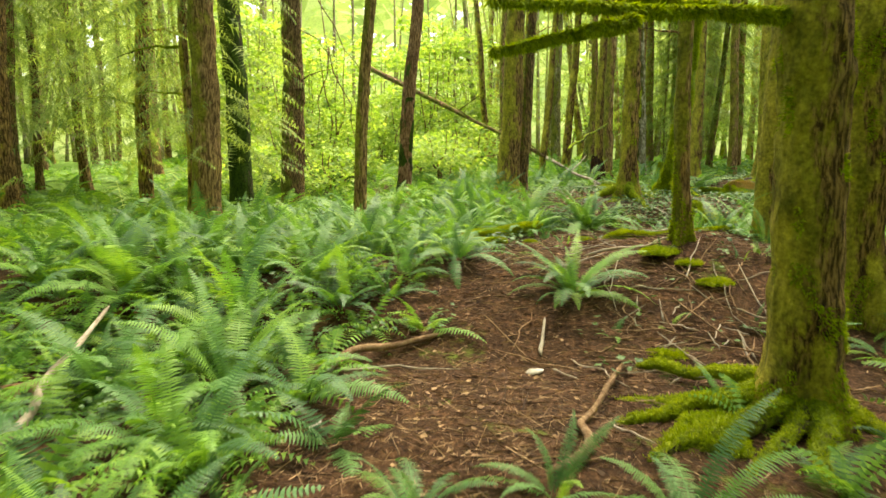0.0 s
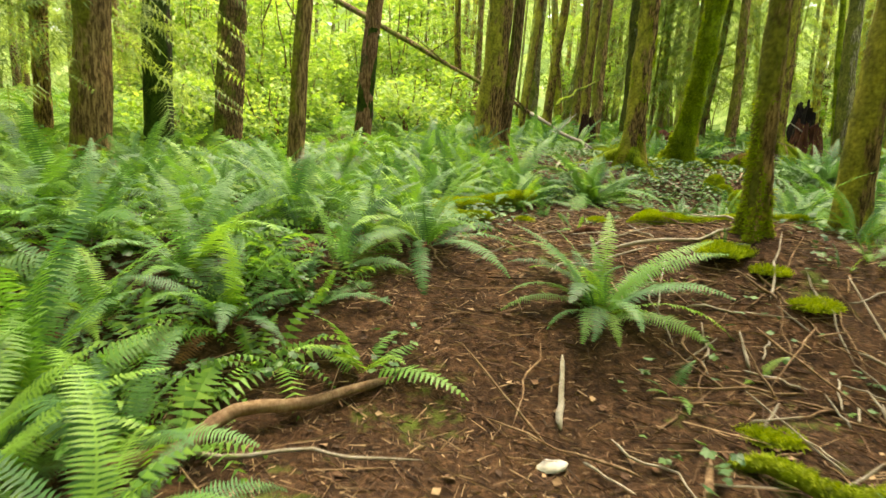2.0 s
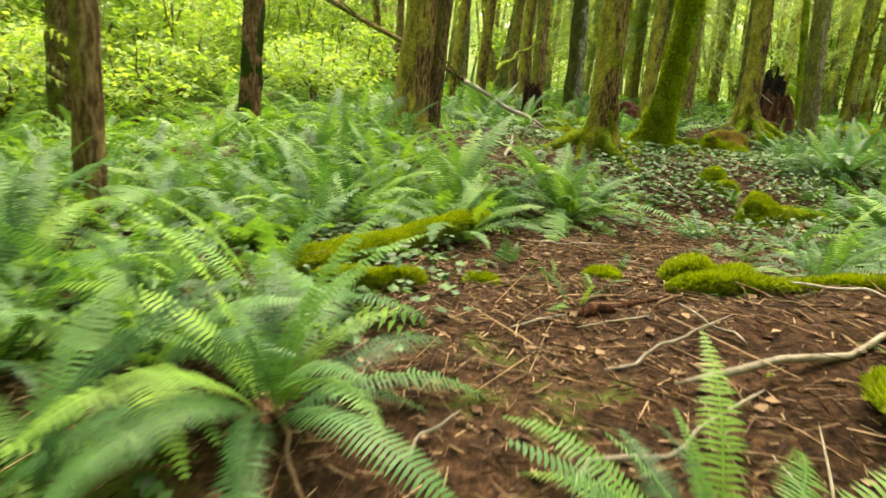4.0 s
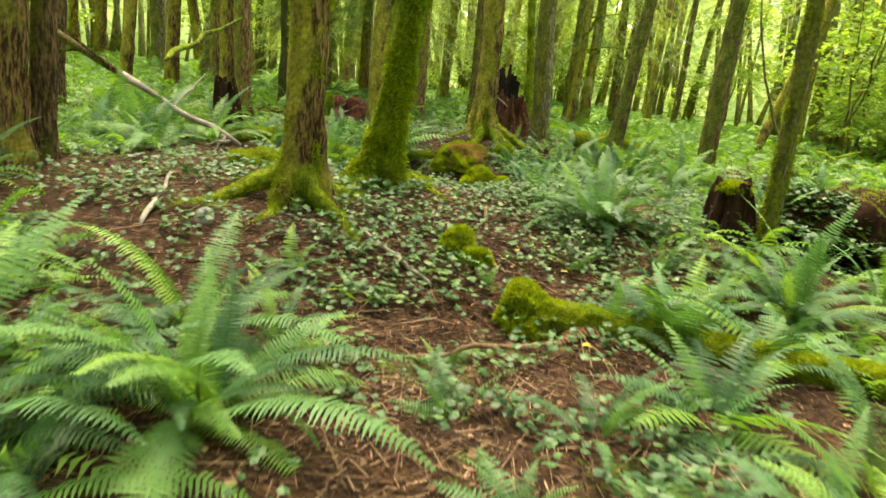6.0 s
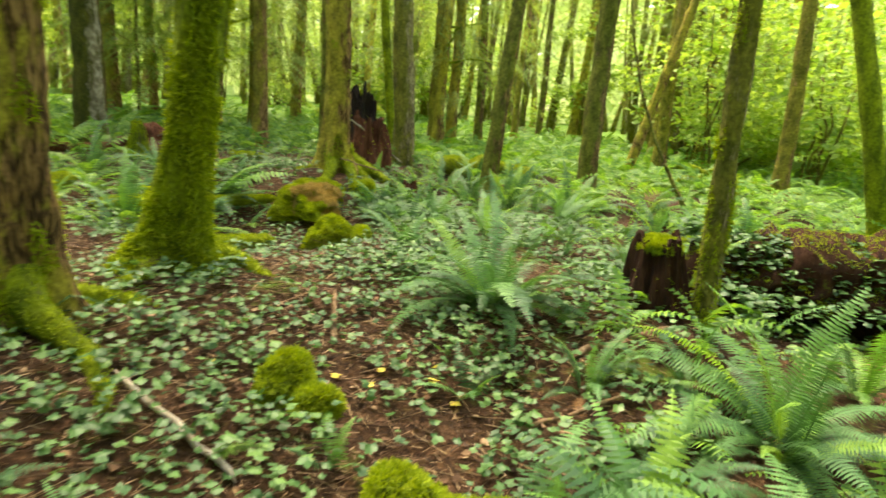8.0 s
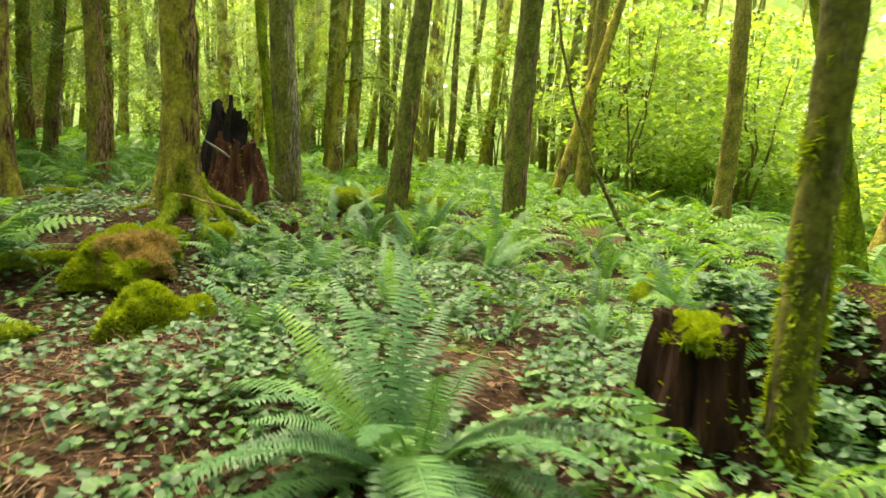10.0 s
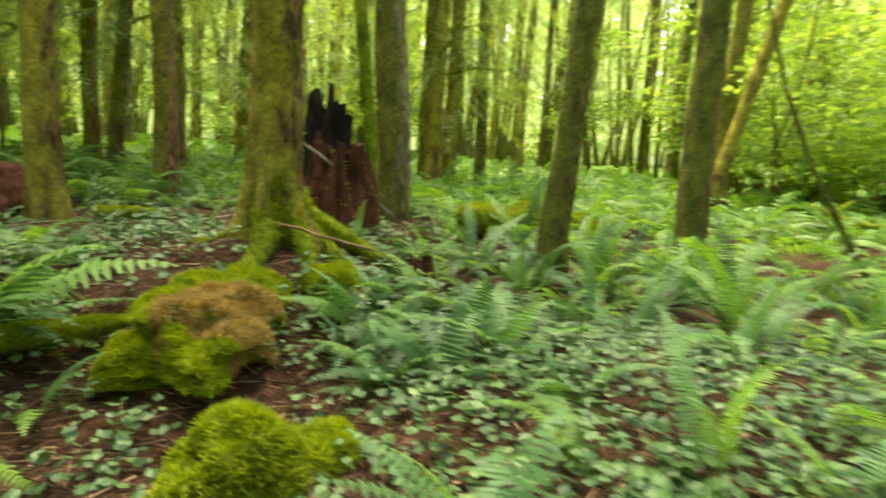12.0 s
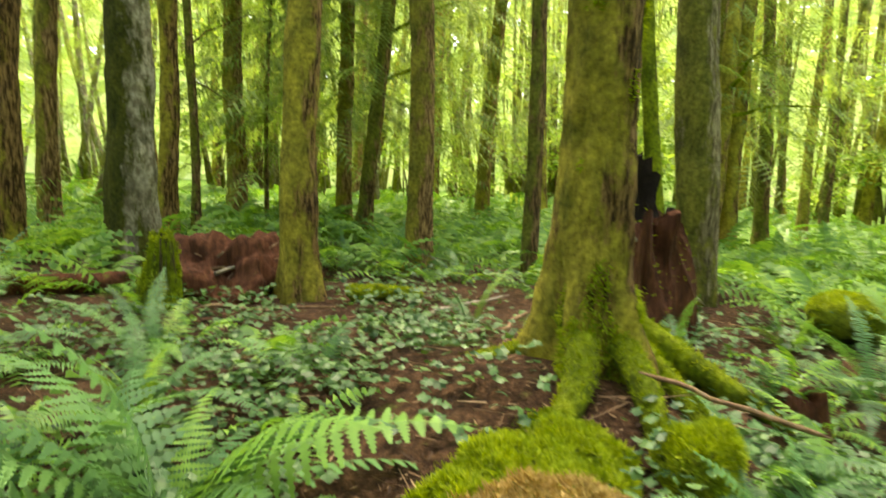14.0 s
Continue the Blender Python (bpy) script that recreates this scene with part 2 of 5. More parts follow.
def turns_of(yaw, pitch, roll):
    cy, sy, cp, sp, cr, sr = np.cos(yaw), np.sin(yaw), np.cos(pitch), np.sin(pitch), np.cos(roll), np.sin(roll)
    zero, one = np.zeros_like(cy), np.ones_like(cy)
    rz = np.stack([np.stack([cy, -sy, zero], -1), np.stack([sy, cy, zero], -1), np.stack([zero, zero, one], -1)], -2)
    ry = np.stack([np.stack([cp, zero, sp], -1), np.stack([zero, one, zero], -1), np.stack([-sp, zero, cp], -1)], -2)
    rx = np.stack([np.stack([one, zero, zero], -1), np.stack([zero, cr, -sr], -1), np.stack([zero, sr, cr], -1)], -2)
    return rz @ ry @ rx


def tube(points, radii, segs=10, rough=0.0, grain=3.0, flare=None, seed=0, cap=True):
    """A tapered round limb along points, as quads; rough: how uneven its radius is."""
    pts = [Vector(p) for p in points]
    vs, fs = [], []
    side = None
    for i, p in enumerate(pts):
        d = (pts[min(i + 1, len(pts) - 1)] - pts[max(i - 1, 0)]).normalized()
        if side is None:
            side = d.orthogonal().normalized()
        side = (side - d * side.dot(d)).normalized()
        other = d.cross(side)
        for j in range(segs):
            a = 2 * math.pi * j / segs
            r = radii[i]
            if flare:
                r += flare(i, a)
            w = side * math.cos(a) + other * math.sin(a)
            q = p + w * r
            if rough:
                q += w * radii[i] * rough * noise.noise(q * grain + Vector((seed, 0, 0)))
                q += w * radii[i] * rough * 0.5 * noise.noise(q * grain * 3.1 + Vector((seed, 5, 0)))
            vs.append(q[:])
    n = len(pts)
    for i in range(n - 1):
        for j in range(segs):
            a, b = i * segs + j, i * segs + (j + 1) % segs
            fs.append((a, b, b + segs, a + segs))
    if cap:
        for end, ring in ((pts[0], 0), (pts[-1], (n - 1) * segs)):
            c = len(vs)
            vs.append(end[:])
            for j in range(segs):
                q = (c, ring + (j + 1) % segs, ring + j, ring + j) if ring == 0 else (c, ring + j, ring + (j + 1) % segs, ring + (j + 1) % segs)
                fs.append(q)
    return vs, fs


def soup(pieces, name, shade=True):
    """Tubes and the like (quads and triangles) to one mesh."""
    vs, fs, k = [], [], 0
    for v, f in pieces:
        vs.extend(v)
        for q in f:
            q = tuple(dict.fromkeys(q))
            fs.append(tuple(i + k for i in q))
        k += len(v)
    me = bpy.data.meshes.new(name)
    me.from_pydata([tuple(map(float, v)) for v in vs], [], fs)
    me.polygons.foreach_set("use_smooth", [shade] * len(me.polygons))
    me.update()
    return me


def bent(a, b, n, wobble, seed, sag=0.0):
    """Points from a to b with a natural wobble."""
    a, b = Vector(a), Vector(b)
    out = []
    for i in range(n + 1):
        s = i / n
        p = a.lerp(b, s)
        w = wobble * math.sin(math.pi * min(1, s * 1.2 + 0.1)) if wobble else 0
        p += Vector((noise.noise((s * 3, seed, 0)), noise.noise((s * 3, seed, 7)), 0.6 * noise.noise((s * 3, seed, 13)))) * w
        p.z -= sag * math.sin(math.pi * s)
        out.append(p)
    return out


TUFT_V = np.array([(-0.0035, 0, -0.002), (0.0035, 0, -0.002), (0.002, 0, 0.020), (0.0, -0.0035, -0.002), (0.0, 0.0035, -0.002), (0.003, 0.0, 0.017)])
TUFT_F = np.array([(0, 1, 2), (3, 4, 5)])


def tufts(points, normals, size, rng):
    """Short moss shoots standing on a surface."""
    n = len(points)
    nz = normals / np.linalg.norm(normals, axis=1)[:, None]
    nz = nz + rng.normal(0, 0.45, nz.shape)
    nz /= np.linalg.norm(nz, axis=1)[:, None]
    ref = rng.normal(0, 1, nz.shape)
    nx = np.cross(ref, nz)
    nx /= np.linalg.norm(nx, axis=1)[:, None]
    t = np.stack([nx, np.cross(nz, nx), nz], -1)
    return scatter(TUFT_V, TUFT_F, points, t, size * rng.uniform(0.6, 1.5, n))


def surface_points(me, count, rng, upward=-0.2, where=None):
    """Random points on a mesh's faces that look upward enough."""
    v = np.array([x.co[:] for x in me.vertices])
    fs = [(p.vertices[0], p.vertices[i], p.vertices[i + 1]) for p in me.polygons for i in range(1, len(p.vertices) - 1)]
    f = np.array(fs)
    a, b, c = v[f[:, 0]], v[f[:, 1]], v[f[:, 2]]
    nr = np.cross(b - a, c - a)
    area = np.linalg.norm(nr, axis=1) + 1e-12
    nr = nr / area[:, None]
    w = area * (nr[:, 2] > upward)
    if where is not None:
        w = w * where((a + b + c) / 3)
    if w.sum() <= 0:
        return np.zeros((0, 3)), np.zeros((0, 3))
    i = rng.choice(len(f), count, p=w / w.sum())
    r1, r2 = rng.random(count), rng.random(count)
    s = np.sqrt(r1)
    p = a[i] * (1 - s)[:, None] + b[i] * (s * (1 - r2))[:, None] + c[i] * (s * r2)[:, None]
    return p, nr[i]


RNG = np.random.default_rng(11)


# ---- ground ----
def spread(lo, hi, step, far):
    mid = list(np.arange(lo, hi, step))
    out, s, p = [], step, hi
    while p < far:
        out.append(p)
        s *= 1.25
        p += s
    left, s, p = [], step, lo - step
    while p > -far:
        left.append(p)
        s *= 1.25
        p -= s
    return np.array(left[::-1] + mid + out + [far])


gx, gy = spread(-4.5, 11.5, 0.07, 600), spread(0.5, 18.5, 0.07, 600)
GX, GY = np.meshgrid(gx, gy)
GZ = height(GX, GY)
w_ = len(gx)
ii = (np.arange(len(gy) - 1)[:, None] * w_ + np.arange(w_ - 1)[None]).ravel()
ground = new("ground", big_mesh("ground", np.stack([GX.ravel(), GY.ravel(), GZ.ravel()], -1), np.stack([ii, ii + 1, ii + 1 + w_, ii + w_], -1), True))
ground.data.materials.append(SOIL)
tagged(ground, "forest floor of brown needle litter and soil", "ground", kind="structure")


# ---- trees ----
def trunk_mesh(r, top, flare=0.6, lobes=5, seed=0, segs=22, fine=0.10, curve=0.15, limb_rough=0.16, lumps=0.0):
    zs = [-0.35] + list(np.arange(-0.1, 3.6, fine)) + [4.2, 5.0, 6.0, 7.5, 9.0, 11.0, 13.0, top]
    pts, radii = [], []
    for z in zs:
        bend = curve * (z / 6.0) ** 2 * 0.25
        pts.append((bend * math.cos(seed * 2.1) + 0.02 * math.sin(z * 1.7 + seed), bend * math.sin(seed * 2.1) + 0.02 * math.cos(z * 1.3 + seed), z))
        radii.append(r * (1.06 - 0.75 * max(0, z) / top))
    ph = seed * 1.7

    def fl(i, a):
        z = max(zs[i], -0.1)
        k = flare * r * math.exp(-max(z, 0) / 0.28)
        return k * (0.55 + 0.6 * math.cos(lobes * a + ph) + 0.35 * math.cos(2 * a + ph * 1.3)) + r * 0.05 * math.cos(3 * a + ph + z * 0.25) + lumps * r * noise.noise((math.cos(a) * 3.2, math.sin(a) * 3.2, z * 5.0 + seed)) + lumps * 0.6 * r * noise.noise((math.cos(a) * 8, math.sin(a) * 8, z * 9.0 + seed))
    return tube(pts, radii, segs, limb_rough, 2.2, fl, seed)


SPRAY_V, SPRAY_F = [], []
for k in range(9):
    # a drooping twig with needles set in pairs along it
    u = 0.08 + 0.1 * k
    side_len = 0.125 * (1.15 - 0.75 * u)
    for sgn in (-1, 1):
        b_ = len(SPRAY_V)
        SPRAY_V += [(0.5 * u - 0.01, 0, -0.12 * u * u), (0.5 * u + 0.055, sgn * side_len, -0.12 * u * u - 0.04), (0.5 * u + 0.012, 0, -0.12 * u * u)]
        SPRAY_F.append((b_, b_ + 1, b_ + 2))
b_ = len(SPRAY_V)
SPRAY_V += [(0, -0.006, 0), (0, 0.006, 0), (0.52, 0, -0.13)]
SPRAY_F.append((b_, b_ + 1, b_ + 2))


def crown_mesh(low, top, wide, count, seed):
    """A conifer's crown: drooping flat sprays on whorled branches."""
    rng = np.random.default_rng(seed)
    whorls = np.arange(low, top, 0.38)
    z0 = rng.choice(whorls, count) + rng.normal(0, 0.08, count)
    s = (z0 - low) / (top - low)
    reach = wide * (1 - s * 0.85) * rng.uniform(0.55, 1.1, count)
    yaw = rng.integers(0, 9, count) * 0.698 + z0 * 2.4 + rng.normal(0, 0.12, count)
    u = rng.uniform(0.15, 1.0, count)
    p = np.stack([np.cos(yaw) * reach * u, np.sin(yaw) * reach * u, z0 - 0.35 * reach * u ** 1.6], -1)
    t = turns_of(yaw + rng.normal(0, 0.5, count), rng.uniform(0.05, 0.6, count), rng.normal(0, 0.3, count))
    v, f = scatter(SPRAY_V, SPRAY_F, p, t, rng.uniform(0.9, 1.7, count))
    return big_mesh("crown", v, f)


CROWNS = [crown_mesh(6.5 + 0.5 * k, 17, 2.4, 75, 40 + k) for k in range(3)]
LOW_CROWNS = [crown_mesh(2.2 + 0.4 * k, 13, 2.4, 310, 60 + k) for k in range(3)]
DROOPING = [crown_mesh(1.7 + 0.3 * k, 11, 2.5, 950, 65 + k) for k in range(2)]
for me in CROWNS + LOW_CROWNS + DROOPING:
    me.materials.append(NEEDLE)


def tree(name, label, x, y, zref, r, lean, bark=BARK, flare=0.6, lobes=5, seed=0, crown=True, curve=0.1, top=16.0, roots=(), branches=(), low=False, detail=False):
    """A named tree: x, y is its middle at the height zref; lean: metres aside per metre up."""
    r = r * 0.9
    z = ground_z(x, y)
    x, y = x + lean[0] * (z - zref), y + lean[1] * (z - zref)
    z = ground_z(x, y)
    t = thing(name, x, y, z, label, "tree", "forest trees")
    shear = Matrix(((1, 0, lean[0], 0), (0, 1, lean[1], 0), (0, 0, 1, 0), (0, 0, 0, 1)))
    me = soup([trunk_mesh(r, top, flare, lobes, seed, 40 if detail else 22, 0.045 if detail else 0.10, curve, lumps=0.11 if detail else 0.04)], "trunk")
    me.transform(shear)
    stem = part("trunk", me, bark, t)
    if detail:
        # shaggy moss, thick at the foot and in patches higher up
        p, nr = surface_points(me, int(26000 * min(1.0, r / 0.16)), RNG, -1.0, lambda c: (c[:, 2] < 3.6) & (c[:, 2] > -0.1))
        patch = value_noise(np.arctan2(p[:, 1] - lean[1] * p[:, 2], p[:, 0] - lean[0] * p[:, 2]) * 2.2, p[:, 2] * 3.4, 1.0, seed) + 0.6 * value_noise(p[:, 0] * 9, p[:, 2] * 7, 1.0, seed + 3)
        limit = {"bark_green": -0.12, "bark_mossy": 0.62}.get(bark.name, 0.75)
        on = patch + 0.9 * np.exp(-np.clip(p[:, 2], 0, 9) / 0.3) > limit
        if on.any():
            v, f = tufts(p[on], nr[on] + np.array((0, 0, -0.35)), 1.9 if bark is BARK_GREEN else 1.35, RNG)
            part("moss", big_mesh("moss", v, f), MOSS_TUFT, stem, "shaggy yellow-green moss")["kind"] = "stuff"
    for (dx, dy, dz0, ln, rr) in roots:
        d = math.hypot(dx, dy)
        pts = []
        for i in range(9):
            s = i / 8
            px, py = dx / d * (r * 0.5 + ln * s) + 0.07 * math.sin(s * 5 + seed), dy / d * (r * 0.5 + ln * s) + 0.07 * math.cos(s * 4 + seed)
            pz = ground_z(x + px, y + py) - z
            pts.append((px, py, pz + (dz0 - rr * 0.2) * (1 - s) ** 2.2 + rr * 0.25 * (1 - s) - 0.03 * s))
        limb = part("root", soup([tube(pts, [rr * (1 - 0.65 * i / 8) for i in range(9)], 10, 0.35, 6.0, seed=seed + ln)], "root"), BARK_GREEN, t, "moss-covered surface root")
        p, nr = surface_points(limb.data, 700, RNG, 0.0)
        v, f = tufts(p, nr, 1.0, RNG)
        part("moss", big_mesh("moss", v, f), MOSS_TUFT, limb)["kind"] = "stuff"
    for (h0, yaw, ln, rr, rise, mat) in branches:
        a = Vector((lean[0] * h0, lean[1] * h0, h0))
        b = a + Vector((math.cos(radians(yaw)) * ln, math.sin(radians(yaw)) * ln, rise))
        line = bent(a, b, 8, 0.12 * ln, seed + h0, -0.06 * ln)
        limb = part("branch", soup([tube(line, [rr * (1 - 0.8 * i / 8) for i in range(9)], 6, 0.3, 9.0)], "branch"), mat, t, "bare dead branch")
        for k in (4, 6):
            off = Vector((math.sin(k + seed) * 0.3, math.cos(k * 1.7 + seed) * 0.3, 0.12 - 0.05 * k)) * ln * 0.7
            part("twig", soup([tube(bent(line[k], line[k] + off, 5, 0.05, k + seed), [rr * 0.35 * (1 - 0.15 * i) for i in range(6)], 5)], "twig"), mat, limb)
    if crown:
        ob = part("crown", DROOPING[seed % 2] if low else CROWNS[seed % 3], NEEDLE, t)
        ob.matrix_basis = shear @ pose(0, 0, 0, 0, 0, seed * 47)
    return t


SPRUCE = "conifer trunk with brown bark and patches of moss"
tree("spruce_tree", "stout conifer with yellow-green moss over brown bark beside the path", 2.21, 3.61, -0.09, 0.20, (-0.032, 0), BARK_MOSSY, 0.9, 4, 1, roots=((-1, -0.55, 0.16, 1.1, 0.075), (-0.9, 0.25, 0.2, 1.0, 0.06), (-0.25, -1, 0.14, 0.8, 0.09), (-0.7, -0.9, 0.14, 0.9, 0.06), (0.8, -0.4, 0.1, 0.6, 0.07)), detail=True)
tree("spruce_tree", "stout brown conifer streaked with moss behind ferns", 3.42, 5.19, 0.5, 0.22, (-0.018, 0), BARK_MOSSY, 0.5, 5, 2, detail=True)
tree("young_spruce_tree", "slender straight young conifer with rough reddish bark", 2.33, 6.14, 0.86, 0.075, (-0.028, 0), BARK, 0.9, 4, 3, branches=((1.9, 170, 0.5, 0.012, 0.1, BARK_DARK), (2.3, 20, 0.4, 0.01, 0.1, BARK_DARK)), detail=True)
tree("spruce_tree", "dark conifer trunk with green moss standing in ferns", 3.52, 6.9, 1.32, 0.13, (0.0, 0), BARK_MOSSY, 0.5, 5, 4)
tree("split_snag", "thick weathered double trunk with a dark split, mossy at the foot", 1.10, 12.9, 1.38, 0.225, (0.048, 0.002), BARK_MOSSY, 0.8, 3, 5)
tree("split_snag", "dark narrow half of a split weathered trunk", 1.42, 13.05, 1.38, 0.105, (0.052, 0.002), BARK_DARK, 0.8, 3, 6, crown=False, branches=((3.1, 40, 0.7, 0.02, 0.3, BARK_MOSSY), (3.9, 190, 0.8, 0.02, 0.3, BARK_MOSSY)))
red_tree = tree("broken_tree", "slim trunk with bare reddish wood above and green moss below", -1.11, 13.94, 1.14, 0.162, (0.086, 0.003), BARK_RED, 0.5, 4, 7)
tree("spruce_tree", "thin brown conifer trunk rising from ferns", -1.2, 8.5, 1.07, 0.088, (0.07, 0.003), BARK, 0.5, 4, 8)
tree("hemlock_tree", "straight dark brown conifer trunk with drooping dead twigs", -3.75, 14.6, 0.8, 0.29, (0.014, 0), BARK_DARK, 0.5, 5, 9, branches=((3.3, 350, 1.2, 0.02, 0.35, BARK_DARK), (2.6, 5, 0.5, 0.012, 0.5, BARK_DARK), (2.2, 345, 0.5, 0.02, -0.9, BARK_DARK)))
tree("hemlock_tree", "dark conifer trunk cloaked in deep green moss", -4.3, 12.7, 0.95, 0.255, (-0.023, 0), bark_material("bark_deep_green", (0.03, 0.025, 0.015), (0.09, 0.07, 0.04), (0.055, 0.10, 0.015), 0.85), 0.8, 4, 10)
tree("spruce_tree", "straight conifer with tan-brown furrowed bark", -3.6, 9.2, 1.0, 0.215, (0.028, 0), BARK, 0.5, 5, 11)
tree("spruce_tree", "slender mossy trunk with bare crooked branches", -4.37, 10.49, 1.87, 0.085, (0.004, 0), BARK_MOSSY, 0.5, 4, 12, low=True, branches=((2.9, 175, 1.2, 0.03, -0.15, BARK_GREEN), (2.1, 180, 0.9, 0.02, 0.05, BARK_GREEN), (3.1, 150, 1.4, 0.025, 0.1, BARK_MOSSY)))
tree("hemlock_tree", SPRUCE, -6.88, 13.89, 1.61, 0.163, (0.04, 0.002), BARK_MOSSY, 0.5, 5, 13, low=True, branches=((2.4, 200, 1.6, 0.025, 0.2, BARK_GREEN), (3.1, 340, 1.4, 0.02, 0.2, BARK_GREEN)))
tree("hemlock_tree", SPRUCE, -9.14, 12.88, 2.01, 0.15, (0.05, 0), BARK_DARK, 0.5, 5, 14, low=True)
tree("hemlock_tree", SPRUCE, -9.58, 15.94, 2.26, 0.129, (-0.046, 0), BARK_DARK, 0.5, 5, 15, low=True)
tree("hemlock_tree", SPRUCE, -9.97, 14.9, 2.15, 0.094, (0.02, 0), BARK_DARK, 0.5, 5, 16, low=True)
tree("spruce_tree", "conifer with flaky brown bark and spreading mossy roots", 3.17, 11.41, 1.0, 0.155, (-0.016, 0.009), BARK_MOSSY, 1.0, 3, 17, roots=((-0.9, -0.1, 0.2, 1.0, 0.085), (-0.7, -0.6, 0.16, 0.7, 0.07), (0.1, -1, 0.22, 0.8, 0.10), (0.9, -0.2, 0.12, 0.5, 0.07)), detail=True)
tree("leaning_maple", "leaning trunk entirely wrapped in bright green moss", 4.07, 11.88, 1.04, 0.15, (0.075, -0.045), BARK_GREEN, 1.2, 3, 18, roots=((-0.9, -0.5, 0.2, 0.6, 0.09), (0.9, -0.6, 0.2, 0.55, 0.08)), detail=True, crown=False, branches=((3.6, 60, 0.8, 0.02, 0.3, BARK_MOSSY), (4.2, 200, 0.9, 0.02, 0.3, BARK_MOSSY)))
tree("spruce_tree", "mossy conifer growing on a root mound", 7.01, 14.63, 1.25, 0.165, (-0.020, 0.012), BARK_MOSSY, 0.9, 4, 19, roots=((0.9, -0.35, 0.25, 1.1, 0.08), (-0.8, -0.6, 0.2, 0.7, 0.09), (-0.5, 0.8, 0.1, 0.5, 0.07), (-0.2, -1, 0.22, 0.65, 0.07), (0.5, -0.9, 0.2, 0.6, 0.055)), detail=True, crown=False, branches=((3.6, 60, 0.8, 0.02, 0.3, BARK_MOSSY), (4.2, 200, 0.9, 0.02, 0.3, BARK_MOSSY)))
tree("spruce_tree", "tall grey-brown conifer trunk beside a red stump", 9.36, 16.21, 1.15, 0.185, (-0.054, 0.031), BARK_PALE, 0.35, 4, 20)
tree("maple_sapling_tree", "slim trunk covered in yellow-green moss behind a stump", 9.71, 17.05, 1.69, 0.083, (-0.10, 0.06), BARK_GREEN, 0.4, 4, 21, crown=False, branches=((3.1, 40, 0.7, 0.02, 0.3, BARK_MOSSY), (3.9, 190, 0.8, 0.02, 0.3, BARK_MOSSY)))
tree("spruce_tree", "straight conifer trunk with thin green-brown bark", 6.35, 17.07, 1.01, 0.142, (0, 0), BARK_MOSSY, 0.6, 4, 22, crown=False, branches=((3.6, 60, 0.8, 0.02, 0.3, BARK_MOSSY), (4.2, 200, 0.9, 0.02, 0.3, BARK_MOSSY)))
tree("alder_tree", "pale blotched alder trunk with moss on one side", 5.29, 18.53, 0.97, 0.205, (-0.043, 0.025), bark_material("bark_alder", (0.26, 0.23, 0.17), (0.50, 0.46, 0.38), (0.11, 0.12, 0.025), 0.57, grain=(2.5, 2.5, 2.0)), 0.5, 5, 23, crown=False, branches=((3.6, 60, 0.8, 0.02, 0.3, BARK_MOSSY), (4.2, 200, 0.9, 0.02, 0.3, BARK_MOSSY)))
tree("spruce_tree", SPRUCE, 5.59, 19.68, 1.26, 0.105, (-0.008, 0.005), BARK_MOSSY, 0.4, 4, 24, crown=False, branches=((3.6, 60, 0.8, 0.02, 0.3, BARK_MOSSY), (4.2, 200, 0.9, 0.02, 0.3, BARK_MOSSY)))
tree("young_spruce_tree", "thin young trunk with short dead twigs", 5.91, 20.29, 1.23, 0.054, (-0.035, 0.02), BARK_DARK, 0.4, 4, 25, branches=((2.2, 20, 0.8, 0.012, 0.5, BARK_DARK), (1.8, 330, 0.7, 0.012, -0.4, BARK_DARK)))
tree("spruce_tree", SPRUCE, 6.64, 22.36, 1.36, 0.156, (-0.026, 0.015), BARK, 0.4, 4, 26, low=True)
tree("young_spruce_tree", "very thin straight sapling trunk", 6.99, 21.92, 1.23, 0.034, (0, 0), BARK_DARK, 0.4, 4, 27)
tree("spruce_tree", SPRUCE, 8.09, 21.66, 1.19, 0.124, (-0.01, 0.006), BARK, 0.4, 4, 28, low=True)
tree("hemlock_tree", "crooked dark trunk with drooping mossy branches", 8.1, 20.7, 1.26, 0.105, (0.066, -0.039), BARK_DARK, 0.4, 4, 29, low=True, branches=((2.0, 330, 0.9, 0.03, 0.5, BARK_GREEN), (2.7, 320, 1.0, 0.03, 0.4, BARK_GREEN)))
tree("spruce_tree", SPRUCE, 9.26, 21.31, 1.21, 0.136, (-0.023, 0.013), BARK, 0.4, 4, 30)
tree("spruce_tree", SPRUCE, 8.53, 17.34, 1.37, 0.08, (-0.02, 0.012), BARK_DARK, 0.4, 4, 31)
tree("hemlock_tree", "dark trunk forking into a bent mossy limb", 12.17, 18.51, 1.45, 0.115, (0.03, -0.01), BARK_MOSSY, 0.4, 4, 32, branches=((1.9, 300, 1.2, 0.03, 0.1, BARK_GREEN), (2.2, 250, 0.9, 0.04, 0.5, BARK_GREEN)))
tree("spruce_tree", "brown conifer trunk at the edge of a mossy hollow", 4.25, 19.3, 0.69, 0.14, (0.008, -0.005), BARK_MOSSY, 0.6, 4, 33)
tree("hemlock_tree", "slim trunk leaning over a fern bank", 9.19, 14.03, 1.14, 0.115, (0.054, -0.063), BARK_DARK, 0.6, 4, 34, crown=False, branches=((3.6, 60, 0.8, 0.02, 0.3, BARK_MOSSY), (4.2, 200, 0.9, 0.02, 0.3, BARK_MOSSY)))
tree("hemlock_tree", "straight smooth dark trunk rising from sword ferns", 11.1, 13.7, 1.3, 0.165, (-0.003, 0.003), BARK_DARK, 0.4, 4, 35)
